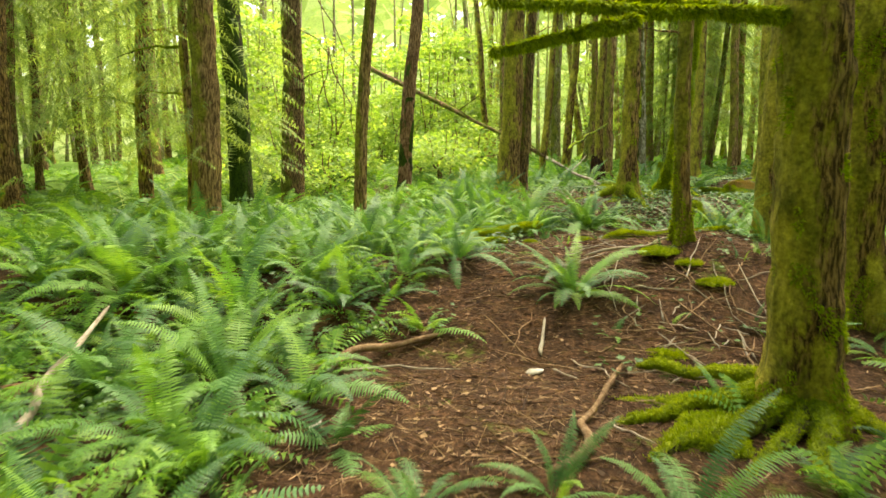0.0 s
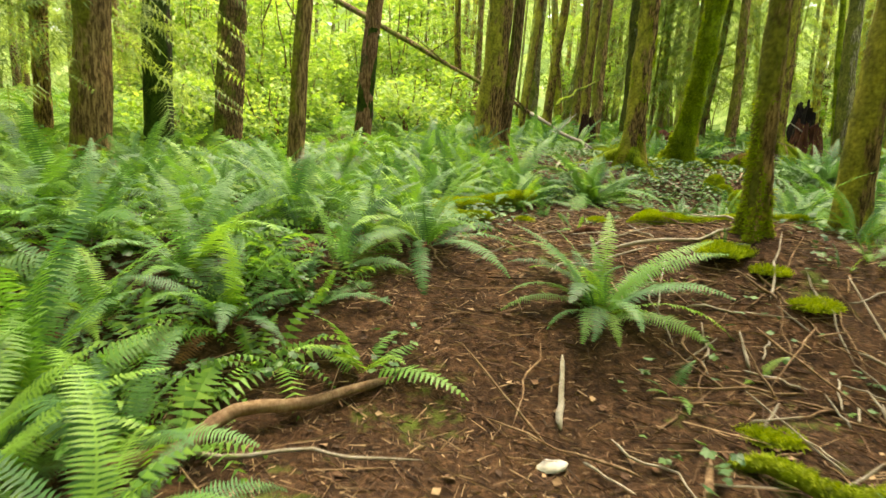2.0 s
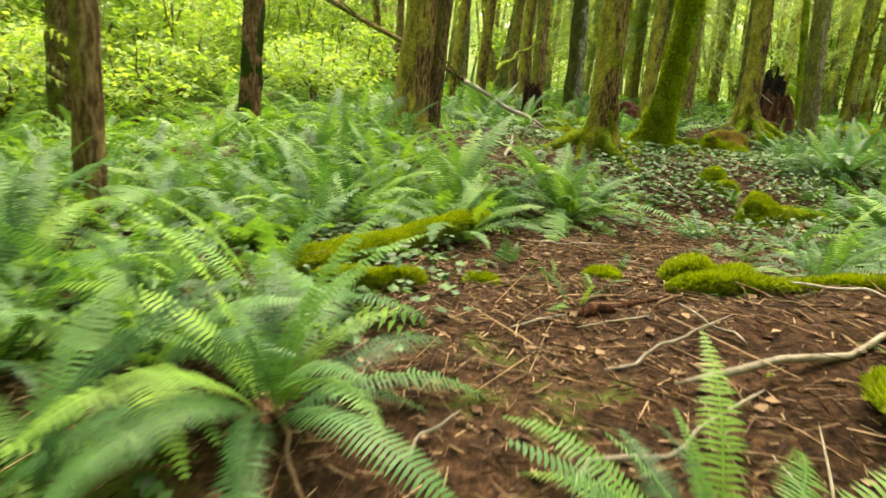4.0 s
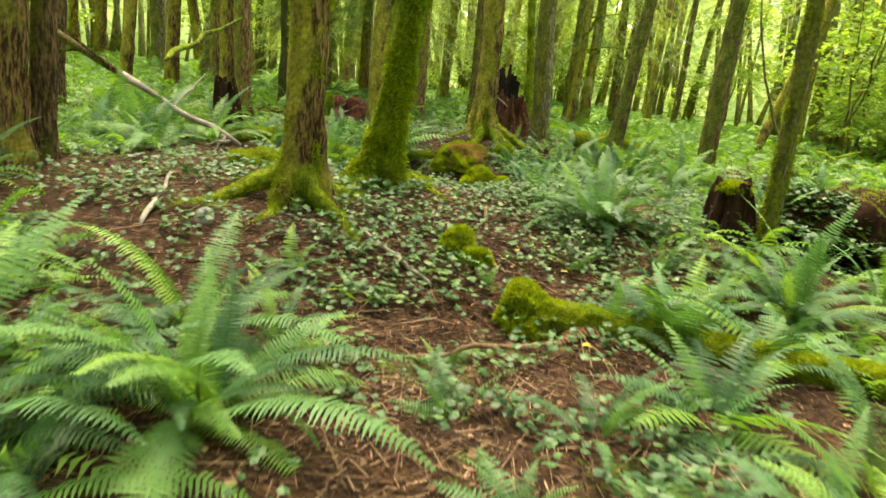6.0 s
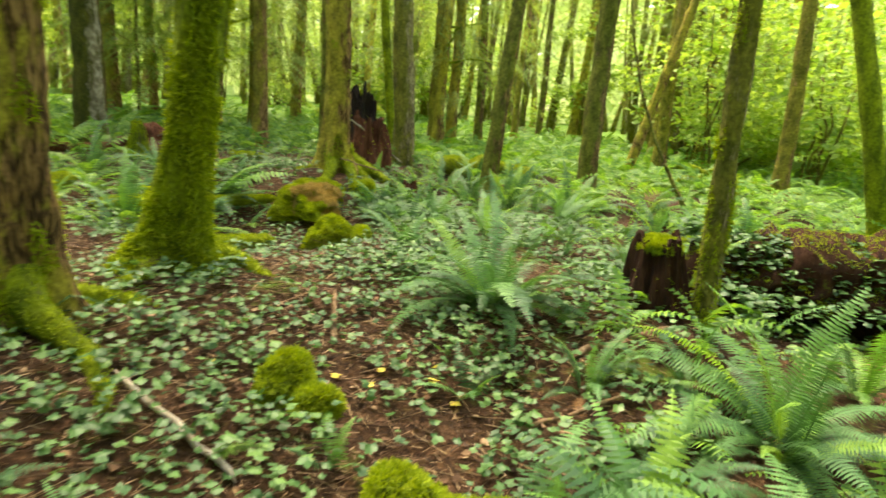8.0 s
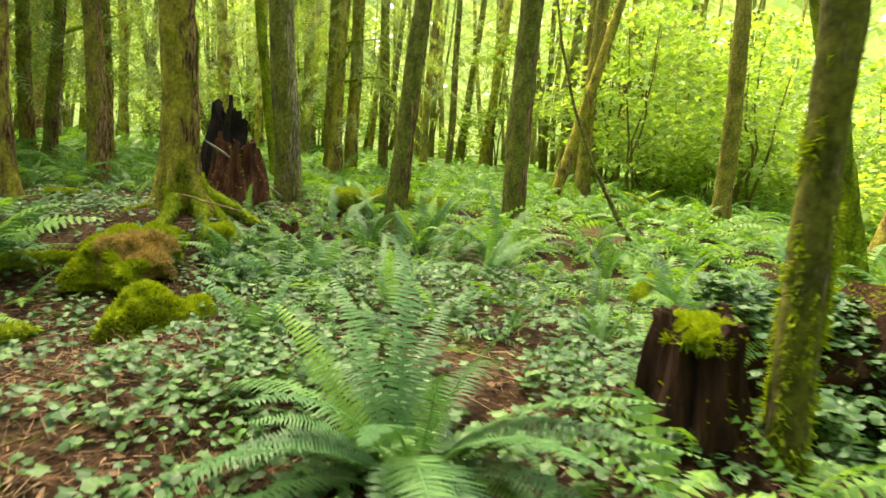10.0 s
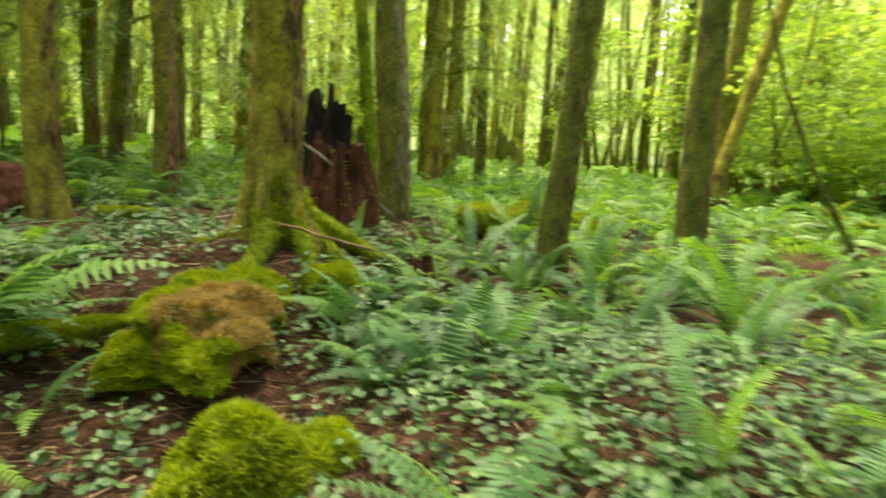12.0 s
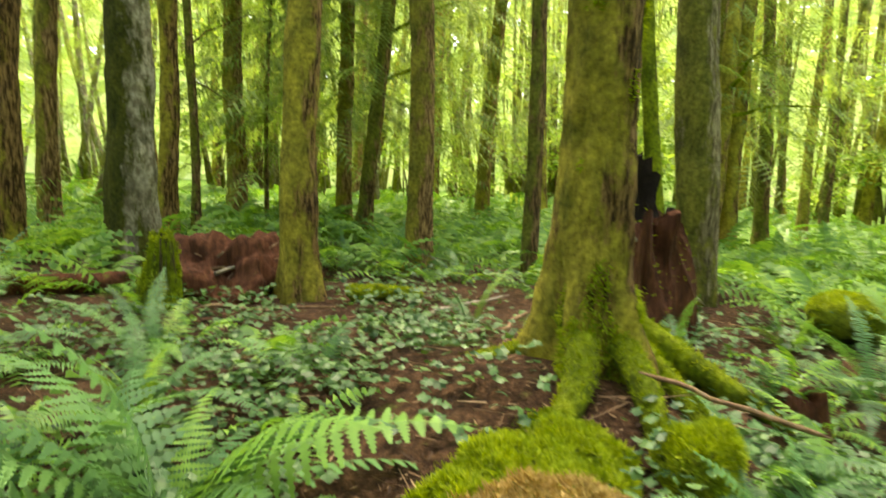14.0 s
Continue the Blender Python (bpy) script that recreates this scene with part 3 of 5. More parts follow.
tree("leaning_maple", "slender mossy trunk leaning hard to one side", 14.02, 14.66, 1.21, 0.105, (0.147, -0.172), BARK_MOSSY, 0.3, 4, 36, crown=False, branches=((3.1, 40, 0.7, 0.02, 0.3, BARK_MOSSY), (3.9, 190, 0.8, 0.02, 0.3, BARK_MOSSY)))
tree("hemlock_tree", "slim dark lichen-spotted trunk growing beside a rotten stump", 6.5, 9.57, 0.9, 0.072, (-0.033, 0.037), BARK_PALE, 0.4, 4, 37, curve=0.0, branches=((2.55, 330, 0.6, 0.02, 0.4, BARK_DARK),), detail=True)
tree("spruce_tree", SPRUCE, 14.8, 12.1, 1.17, 0.145, (-0.03, 0.033), BARK, 0.4, 4, 38)
tree("leaning_maple", "mossy trunk leaning at a slant among ferns", 12.67, 10.1, 1.03, 0.15, (-0.203, 0.225), BARK_GREEN, 0.4, 4, 39, crown=False, branches=((3.1, 40, 0.7, 0.02, 0.3, BARK_MOSSY), (3.9, 190, 0.8, 0.02, 0.3, BARK_MOSSY)))
tree("leaning_maple", "mossy slanting trunk at the edge of a clearing", 14.03, 9.89, 0.89, 0.14, (0.163, -0.19), BARK_MOSSY, 0.4, 4, 40, crown=False, branches=((3.1, 40, 0.7, 0.02, 0.3, BARK_MOSSY), (3.9, 190, 0.8, 0.02, 0.3, BARK_MOSSY)))
tree("cedar_tree", "pair of close conifer trunks with fluted bark", 12.7, 19.11, 1.21, 0.19, (-0.01, 0.011), BARK, 0.4, 4, 41, low=True, branches=((2.6, 330, 1.2, 0.03, 0.3, BARK_GREEN),))
tree("cedar_tree", "second trunk of a close conifer pair", 13.08, 18.97, 1.24, 0.143, (-0.004, 0.005), BARK_MOSSY, 0.4, 4, 42, crown=False, branches=((3.1, 40, 0.7, 0.02, 0.3, BARK_MOSSY), (3.9, 190, 0.8, 0.02, 0.3, BARK_MOSSY)))
tree("spruce_tree", SPRUCE, 7.73, 16.14 + 1.9, 1.26, 0.129, (-0.03, 0.018), BARK, 0.4, 4, 43)
tree("spruce_tree", SPRUCE, 4.22, 17.94, 0.95, 0.145, (-0.002, 0.001), BARK, 0.4, 4, 45)
tree("spruce_tree", SPRUCE, 3.45, 20.52, 1.07, 0.138, (0.06, -0.04), BARK_MOSSY, 0.4, 4, 46)
tree("spruce_tree", SPRUCE, 4.42, 20.96, 1.2, 0.125, (-0.008, 0.005), BARK, 0.4, 4, 47)
tree("spruce_tree", SPRUCE, 2.57, 19.09, 1.13, 0.11, (0.06, -0.03), BARK_MOSSY, 0.4, 4, 48)
tree("spruce_tree", SPRUCE, 1.5, 16.82, 1.23, 0.138, (0.04, -0.02), BARK_DARK, 0.4, 4, 49)
tree("spruce_tree", SPRUCE, 7.74, 21.77 + 1.5, 1.21, 0.107, (-0.019, 0.011), BARK, 0.4, 4, 51, low=True)
tree("spruce_tree", SPRUCE, 11.39, 23.33, 1.45, 0.146, (0.041, -0.025), BARK, 0.4, 4, 52, low=True)

# green moss sleeve round the foot of the bare red trunk
sleeve = [(0.086 * z + 0.02 * math.sin(z * 1.7 + 7), 0.003 * z + 0.02 * math.cos(z * 1.3 + 7), z) for z in np.arange(-0.2, 2.5, 0.15)]
part("moss_sleeve", soup([tube(sleeve, [0.172 - 0.008 * i / 3 for i in range(len(sleeve))], 18, 0.2, 5.0)], "moss_sleeve"), bpy.data.materials["bark_deep_green"], red_tree, "deep green moss round the foot")

# unseen trees added behind and beside the start, so that their crowns shade it
SHADE_CROWN = crown_mesh(4.5, 15, 3.0, 1500, 90)
SHADE_CROWN.materials.append(NEEDLE)
for k, (x, y) in enumerate(((-2.0, -2.2), (1.6, -2.6), (-3.6, 0.9), (3.6, 0.6), (-5.0, 3.4), (5.6, 2.8))):
    t = tree("conifer_tree", "unseen tall conifer added behind the start, its full crown there for shade", x, y, 0.0, 0.17, (0.01, 0.0), BARK_DARK, 0.5, 4, 100 + k, crown=False)
    part("crown", SHADE_CROWN, None, t).matrix_basis = pose(0, 0, 0, 0, 0, 61 * k)

NAMED = [(o.location.x, o.location.y) for o in scene.objects if o.get("category") == "tree"]

# the wood behind: many trunks of a few shapes
FAR_TRUNKS = []
for k in range(6):
    me = soup([trunk_mesh(0.10 + 0.016 * k, 16, 0.5, 4, 70 + k, segs=10, fine=0.45, curve=0.3)], "trunk")
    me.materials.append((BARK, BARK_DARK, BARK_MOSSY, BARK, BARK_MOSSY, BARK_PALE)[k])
    FAR_TRUNKS.append(me)


def in_clearing(x, y):
    """The two light openings in the wood."""
    return (y > 12 and -0.36 * y < x < 0.03 * y) or (x > 11 and 5 < y < 17 and y < 0.55 * x + 6)


rng = np.random.default_rng(5)
far = []
for _ in range(6000):
    a, d = rng.uniform(0, 2 * math.pi), math.sqrt(rng.uniform(0, 1)) * 34
    x, y = 4 + math.cos(a) * d, 11 + math.sin(a) * d
    # out of view behind and beside the start, trees are let in to shade it
    if -7 < x < 13 and -1.5 < y < 19.5 and not (x < -3.5 and y < 3.5 or x > 5 and y < 4):
        continue
    if in_clearing(x, y) and (rng.random() > 0.02 or math.hypot(x - 4, y - 9) < 18):
        continue
    gap = 1.5 if d < 24 else 2.2
    if min([math.hypot(x - p, y - q) for p, q in NAMED + far]) < gap:
        continue
    far.append((x, y))
    if len(far) >= 200:
        break
for k, (x, y) in enumerate(far):
    t = thing("conifer_tree", x, y, ground_z(x, y), "slender conifer of the dense wood behind, brown mossy bark", "tree", "forest trees", rng.uniform(0, 360))
    lean = Matrix.Rotation(rng.normal(0, 0.07), 4, "X")
    ob = part("trunk", FAR_TRUNKS[k % 6], None, t)
    ob.matrix_basis = lean
    ob = part("crown", (LOW_CROWNS if k % 3 and y > 3 else CROWNS)[k % 3], None, t)
    ob.matrix_basis = lean


# thin trunks of the wood further off, too many to count
rng = np.random.default_rng(6)
ringed = []
for k in range(400):
    a, d = rng.uniform(-0.25, 3.4), rng.uniform(24, 48)
    x, y, r = 4 + math.cos(a) * d, 11 + math.sin(a) * d, rng.uniform(0.06, 0.17)
    if in_clearing(x, y) and rng.random() < 0.7:
        continue
    z, lx, ly, h = ground_z(x, y), rng.normal(0, 1.3), rng.normal(0, 1.3), rng.uniform(13, 20)
    ringed.append(tube([(x, y, z - 0.2), (x + 0.1 * lx, y + 0.1 * ly, z + 1.2), (x + 0.5 * lx, y + 0.5 * ly, z + 6), (x + lx, y + ly, z + h)], [r * 1.5, r * 1.05, r * 0.8, r * 0.25], 7, 0.2, 2.0, seed=k))
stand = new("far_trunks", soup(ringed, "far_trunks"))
# the pale bark here imitates haze in front of the distant trunks
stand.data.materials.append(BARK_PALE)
tagged(stand, "close stand of thin trunks in the distant wood, in pale bark for haze", "woods", kind="stuff")


# ---- broad-leaved shrubs in the light ----
LEAF_V = np.array([(0, 0, 0), (0.42, -0.42, 0.02), (1.0, 0, -0.14), (0.42, 0.42, 0.02)])
LEAF_F = np.array([(0, 1, 2), (0, 2, 3)])


def shrub_mesh(tall, wide, count, size, seed):
    rng = np.random.default_rng(seed)
    tiers = rng.uniform(0.15, 1, 26)
    ti = rng.integers(0, 26, count)
    ang = (ti * 2.4) % 6.283 + rng.normal(0, 0.5, count)
    rad = wide * np.sqrt(rng.random(count)) * (0.45 + 0.55 * np.sin(tiers[ti] * 2.6))
    p = np.stack([np.cos(ang) * rad, np.sin(ang) * rad, tall * tiers[ti] + rng.normal(0, 0.10, count) - 0.12 * rad], -1)
    v, f = scatter(LEAF_V, LEAF_F, p, turns_of(rng.uniform(0, 6.28, count), rng.uniform(-0.1, 0.6, count), rng.normal(0, 0.35, count)), size * rng.uniform(0.6, 1.4, count))
    return big_mesh("foliage", v, f)


SHRUBS = [(shrub_mesh(3.2, 1.6, 1500, 0.15, 81), 3.2), (shrub_mesh(4.6, 1.9, 1700, 0.16, 82), 4.6), (shrub_mesh(1.6, 1.2, 1100, 0.13, 83), 1.6), (shrub_mesh(6.5, 2.4, 2200, 0.19, 84), 6.5)]
STEMS = []
for k, (me, tall) in enumerate(SHRUBS):
    me.materials.append(MAPLE)
    three = []
    for a in (0.4, 2.5, 4.4):
        st = soup([tube(bent((0.05 * math.cos(a), 0.05 * math.sin(a), -0.1), (0.5 * math.cos(a), 0.5 * math.sin(a), tall * 0.92), 8, 0.4, a + k), [0.04 * (1 - 0.09 * i) for i in range(9)], 6)], "stem")
        st.materials.append(BARK_DARK)
        three.append(st)
    STEMS.append(three)


def shrub(x, y, k, yaw, size=1.0):
    t = thing("maple_shrub", x, y, ground_z(x, y), "bright yellow-green broad-leaved shrub in an open patch of the wood", "shrub", "shrubs in the clearing", yaw)
    t.scale = (size, size, size)
    for st in STEMS[k]:
        part("stem", st, None, t)
    part("foliage", SHRUBS[k][0], None, t)


rng = np.random.default_rng(9)
spots = []
for _ in range(4000):
    x, y = rng.uniform(-16, 34), rng.uniform(8, 40)
    d = math.hypot(x - 4, y - 10)
    keep = in_clearing(x, y) and d > 9.5 or d > 24 and rng.random() < 0.25
    if not keep or (x < 0.5 and y < 17) or min([math.hypot(x - p, y - q) for p, q in spots] + [9]) < 1.5 or min(math.hypot(x - p, y - q) for p, q in NAMED) < 1.2:
        continue
    spots.append((x, y))
    shrub(x, y, int(rng.integers(0, 4)) if d > 20 else int(rng.integers(0, 3)) if d > 14 else 2, rng.uniform(0, 360), rng.uniform(0.8, 1.25))
    if len(spots) >= 100:
        break

# far woods that close the view all round, paled and faintly glowing for haze
rng = np.random.default_rng(21)
n = 60000
a, d = rng.uniform(0, 2 * math.pi, n), rng.uniform(52, 74, n)
zz = rng.uniform(0, 1, n) ** 1.25 * 26
p = np.stack([4 + np.cos(a) * d, 11 + np.sin(a) * d, zz], -1)
keep = value_noise(a * 9, zz * 0.45, 1.0, 4) > -0.72
p = p[keep]
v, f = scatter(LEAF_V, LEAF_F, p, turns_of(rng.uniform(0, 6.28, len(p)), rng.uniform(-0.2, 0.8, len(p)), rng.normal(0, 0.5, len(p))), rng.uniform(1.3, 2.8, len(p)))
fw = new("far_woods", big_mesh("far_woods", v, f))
fw.data.materials.append(FAR_WOOD_GLOW)
tagged(fw, "pale green foliage of the distant wood, with a faint glow added for haze", "woods", kind="stuff")


# ---- ferns ----
def frond_mesh(length, pairs, arch, broad, kind="sword", seed=0, tip=0.06):
    """One frond along +x: a stalk with leaflets on both sides. arch: (start angle up, end angle), degrees."""
    rng = random.Random(seed)
    vs, fs = [], []
    pts, x, z = [], 0.0, 0.0
    steps = 9
    for i in range(steps + 1):
        pts.append(Vector((x, 0.03 * math.sin(i * 0.4 + seed) * length, z)))
        a = radians(arch[0] + (arch[1] - arch[0]) * (i / steps) ** 1.25)
        x += math.cos(a) * length / steps
        z += math.sin(a) * length / steps

    def at(s):
        k = min(int(s * steps), steps - 1)
        return pts[k].lerp(pts[k + 1], s * steps - k), (pts[k + 1] - pts[k]).normalized()
    w = 0.006 * length
    for i, p in enumerate(pts):
        ww = w * (1.15 - i / steps)
        vs += [(p.x, p.y - ww, p.z), (p.x, p.y + ww, p.z)]
        if i:
            b = len(vs) - 4
            fs.append((b, b + 1, b + 3, b + 2))
    for i in range(pairs):
        s = 0.10 + 0.89 * (i + 0.5) / pairs
        p, d = at(s)
        if kind == "sword":
            ln = broad * length * min(1.0, 0.55 + s * 2.2) * min(1.0, (1.03 - s) * 2.6) ** 0.85
            half = 0.36 * length * 0.89 / pairs
        else:
            ln = broad * length * (1.0 - s) ** 0.85 * min(1, 0.4 + 4 * s)
            half = 0.42 * length * 0.89 / pairs
        for sgn in (-1, 1):
            out = Vector((0, sgn, 0)) + d * 0.22 + Vector((0, 0, rng.uniform(-0.22, 0.06)))
            out.normalize()
            up = out.cross(d) * sgn
            e = p + out * ln * rng.uniform(0.9, 1.08)
            e.z -= ln * 0.14
            m1 = p + out * ln * 0.45
            b = len(vs)
            if kind == "sword":
                for q in (p - d * half * 0.8, m1 - d * half * 0.9, e, m1 + d * half * 0.8 + up * 0.002, p + d * half):
                    vs.append(q[:])
                fs += [(b, b + 1, b + 3, b + 4), (b + 1, b + 2, b + 3)]
            else:
                # toothed leaflet
                for k in range(6):
                    u = k / 6
                    c = p.lerp(e, u)
                    hw = half * (1.25 - 0.95 * u)
                    c2 = p.lerp(e, u + 0.12)
                    c3 = p.lerp(e, min(1.0, u + 0.27))
                    b = len(vs)
                    vs += [c[:], (c2 - d * hw)[:], c3[:], (c2 + d * hw)[:]]
                    fs.append((b, b + 1, b + 2, b + 3))
    me = bpy.data.meshes.new("frond")
    me.from_pydata(vs, [], fs)
    me.update()
    return me


SWORD = [frond_mesh(1.0, 42, (80, 26), 0.092, seed=1), frond_mesh(1.0, 42, (70, -8), 0.10, seed=2), frond_mesh(1.0, 40, (54, -34), 0.105, seed=3), frond_mesh(1.0, 40, (34, -48), 0.11, seed=4)]
LADY = [frond_mesh(1.0, 19, (70, 10), 0.21, "lady", seed=5), frond_mesh(1.0, 18, (52, -15), 0.25, "lady", seed=6), frond_mesh(1.0, 18, (30, -28), 0.27, "lady", seed=7)]
SETS = {}
for key, mat in (("green", FROND), ("young", FROND_NEW), ("dead", FROND_DEAD)):
    SETS[key] = [m.copy() for m in SWORD], [m.copy() for m in LADY]
    for group in SETS[key]:
        for m in group:
            m.materials.append(mat)

FERNS = []


def fern(x, y, length, fronds, kind="sword", young=0.2, dead=0.08, seed=None, lift=0.0, label="", spread=0.06):
    seed = len(FERNS) if seed is None else seed
    rng = random.Random(seed * 13 + 5)
    FERNS.append((x, y))
    lab = label or ("arching green sword fern clump on the forest floor" if kind == "sword" else "lacy light green lady fern on the forest floor")
    t = thing("sword_fern" if kind == "sword" else "lady_fern", x, y, ground_z(x, y) - 0.02 + lift, lab, "fern", "ferns", rng.uniform(0, 360))
    for i in range(fronds):
        r = rng.random()
        tone = "dead" if r < dead else "young" if r < dead + young else "green"
        group = SETS[tone][0 if kind == "sword" else 1]
        if tone == "dead":
            me = group[-1]
        else:
            me = group[min(len(group) - 1, int(rng.random() ** 0.9 * len(group)))]
        ob = part("frond", me, None, t)
        s = length * rng.uniform(0.55, 1.12)
        ob.matrix_basis = Matrix.LocRotScale((0.03 * math.cos(i * 2.4), 0.03 * math.sin(i * 2.4), 0), Euler((rng.gauss(0, 0.22), rng.gauss(spread, 0.17) + (0.62 if tone == "dead" else 0), i * 2.399 + rng.gauss(0, 0.25))), (s, s, s))
    return t


# clumps that stand clear by the path
fern(1.17, 5.4, 0.7, 32, spread=0.08, young=0.7, dead=0.03, label="bright green sword fern clump alone on bare needle litter")
fern(-0.1, 4.92, 0.5, 10, "lady", young=0.9, dead=0)
fern(-2.63, 5.21, 1.05, 26, young=0.5)
fern(-1.5, 4.55, 1.08, 24, young=0.6)
fern(-1.25, 3.75, 0.92, 18, young=0.6)
fern(-0.82, 2.45, 0.5, 7, young=0.6)
fern(0.02, 2.42, 0.5, 11, young=0.3, spread=0.12)
fern(0.64, 2.6, 0.54, 10, young=0.4)
fern(-2.1, 3.2, 0.6, 10, "lady", young=0.5)
fern(-1.7, 2.7, 0.5, 8, "lady", young=0.5)
fern(2.05, 9.7, 0.85, 16)
fern(3.36, 4.6, 0.6, 10, young=0.5)
fern(-0.65, 6.2, 0.75, 14)
fern(-1.9, 5.9, 0.85, 15)
fern(0.16, 6.08, 0.68, 28, young=0.3)
fern(-0.35, 5.75, 0.75, 13, young=0.3)
fern(1.12, 9.0, 0.9, 24)
fern(1.9, 8.85, 0.95, 30, young=0.3)
fern(1.2, 7.6, 0.3, 5, "lady", young=0.2, dead=0)
fern(3.9, 8.1, 0.72, 20, "lady", dead=0.0, spread=0.2)
fern(3.55, 7.2, 0.8, 10, young=0.4, dead=0.2)
fern(2.9, 8.6, 0.42, 8, "lady")
fern(2.0, 8.85, 0.75, 14, young=0.6, dead=0.2)
fern(2.55, 9.5, 0.5, 8, "lady", young=0.3)
fern(5.5, 10.5, 0.92, 50, young=0.15, spread=0.28, label="large glossy sword fern spreading over leafy ground plants")
fern(5.62, 8.78, 0.85, 30, young=0.35, dead=0.03)
fern(6.6, 8.7, 0.8, 15, young=0.4)
fern(4.45, 8.75, 0.65, 14, "lady", lift=0.05)
fern(4.25, 9.05, 0.5, 9, "lady", lift=0.08)
fern(4.7, 8.95, 0.45, 9, "lady")
fern(5.1, 8.05, 0.5, 10, "lady")
fern(4.8, 8.35, 0.65, 13, "lady", lift=0.05)
fern(6.1, 9.35, 0.4, 8, "lady")
fern(9.04, 12.5, 0.85, 17)
fern(8.2, 13.0, 0.7, 14)
fern(10.2, 11.2, 0.85, 16, young=0.5)
fern(6.45, 11.95, 0.55, 7, young=0.5)
fern(6.75, 11.75, 0.55, 7, young=0.4)
fern(5.95, 11.9, 0.5, 8, "lady")
fern(6.75, 11.35, 0.5, 7, "lady")
fern(5.36, 14.5, 0.95, 34, "lady", young=0.2, dead=0, label="tall upright lady fern vase behind a mossy log")
fern(4.95, 14.75, 0.6, 14, "lady", young=0.3, dead=0)
fern(5.5, 13.9, 0.35, 5, "lady", young=0.8, dead=0)
fern(6.95, 13.6, 0.6, 12, "lady")
fern(7.3, 13.2, 0.6, 12, "lady")
fern(7.7, 13.85, 0.55, 10, "lady")
fern(8.5, 13.75, 0.75, 14)
fern(8.0, 14.4, 0.5, 9, "lady")
fern(7.6, 18.4, 0.6, 12)
fern(8.9, 18.3, 0.7, 13)
fern(6.95, 9.95, 0.55, 7, young=0.6, lift=0.1)

for x, y, ln, n in ((7.0, 18.2, 0.55, 10), (6.3, 18.9, 0.5, 9), (7.9, 17.5, 0.5, 9), (8.6, 18.9, 0.6, 10), (7.4, 19.3, 0.6, 10), (7.2, 16.0, 0.4, 8)):
    fern(x, y, ln, n)
for x, y, ln, n in ((6.75, 13.15, 0.5, 9), (7.1, 12.85, 0.5, 9), (7.65, 13.35, 0.5, 9), (6.95, 12.4, 0.45, 8), (6.0, 15.2, 0.45, 8), (4.5, 14.5, 0.5, 9), (4.1, 13.4, 0.45, 8), (7.5, 9.8, 0.4, 9), (8.2, 9.15, 0.45, 9), (7.9, 9.5, 0.35, 8), (8.7, 8.8, 0.45, 9)):
    fern(x, y, ln, n, "lady", lift=0.66 if y < 10 else 0.0)

for x, y, ln, n in ((8.7, 14.35, 0.6, 11), (9.5, 14.55, 0.65, 12), (7.95, 15.05, 0.45, 9), (8.95, 13.5, 0.65, 12), (9.9, 14.2, 0.7, 12), (9.6, 15.3, 0.65, 12), (10.3, 15.0, 0.65, 12), (8.9, 15.0, 0.45, 9), (10.6, 14.5, 0.7, 12), (7.5, 15.3, 0.4, 8)):
    fern(x, y, ln, n, young=0.4)

for x, y, ln, n in ((3.05, 9.95, 0.36, 7), (3.5, 10.15, 0.3, 6), (2.7, 10.25, 0.36, 7), (3.9, 9.85, 0.28, 6), (3.2, 9.2, 0.34, 7), (4.7, 9.9, 0.3, 6), (2.45, 10.0, 0.35, 6), (3.55, 11.3, 0.3, 6), (5.7, 10.0, 0.36, 7), (5.9, 9.6, 0.36, 7)):
    fern(x, y, ln, n, "lady", young=0.4, dead=0)

fern(2.9, 7.35, 0.5, 12, young=0.2, dead=0.3)
fern(3.15, 6.95, 0.6, 12, young=0.3, dead=0.25)
fern(2.75, 7.95, 0.4, 8, "lady")
fern(2.85, 7.3, 0.45, 12, "lady", dead=0, spread=0.2)
fern(3.1, 7.6, 0.5, 12, "lady", dead=0, spread=0.2)
fern(3.3, 8.2, 0.5, 10, young=0.2, dead=0.2)

for x, y, ln, n in ((-0.83, 5.15, 0.72, 16), (-0.98, 4.3, 0.62, 14), (-0.45, 5.35, 0.5, 11), (-0.4, 6.9, 0.6, 12)):
    fern(x, y, ln, n, young=0.35)
for x, y, ln, n in ((3.3, 7.62, 0.45, 10), (4.95, 8.95, 0.6, 16), (5.5, 8.7, 0.7, 18), (5.2, 9.55, 0.5, 14), (3.4, 7.3, 0.6, 14), (5.65, 9.25, 0.5, 12)):
    fern(x, y, ln, n, young=0.1, dead=0.12)
for x, y, ln, n in ((6.84, 12.95, 0.5, 12), (7.27, 12.95, 0.55, 13), (6.6, 13.15, 0.36, 9), (8.5, 14.25, 0.65, 15), (8.7, 13.9, 0.6, 14), (8.85, 13.3, 0.65, 14), (8.3, 12.8, 0.6, 14), (7.6, 13.4, 0.5, 12), (7.95, 13.3, 0.5, 12)):
    fern(x, y, ln, n, "lady" if x < 8 else "sword", young=0.1)

for x, y, ln, n in ((2.95, 6.75, 0.65, 14), (3.35, 6.55, 0.7, 14), (2.5, 6.95, 0.45, 9), (3.7, 6.2, 0.7, 13), (1.35, 9.6, 0.8, 16), (2.35, 9.3, 0.6, 12), (3.0, 5.9, 0.4, 8), (2.75, 4.7, 0.5, 8)):
    fern(x, y, ln, n, young=0.3)

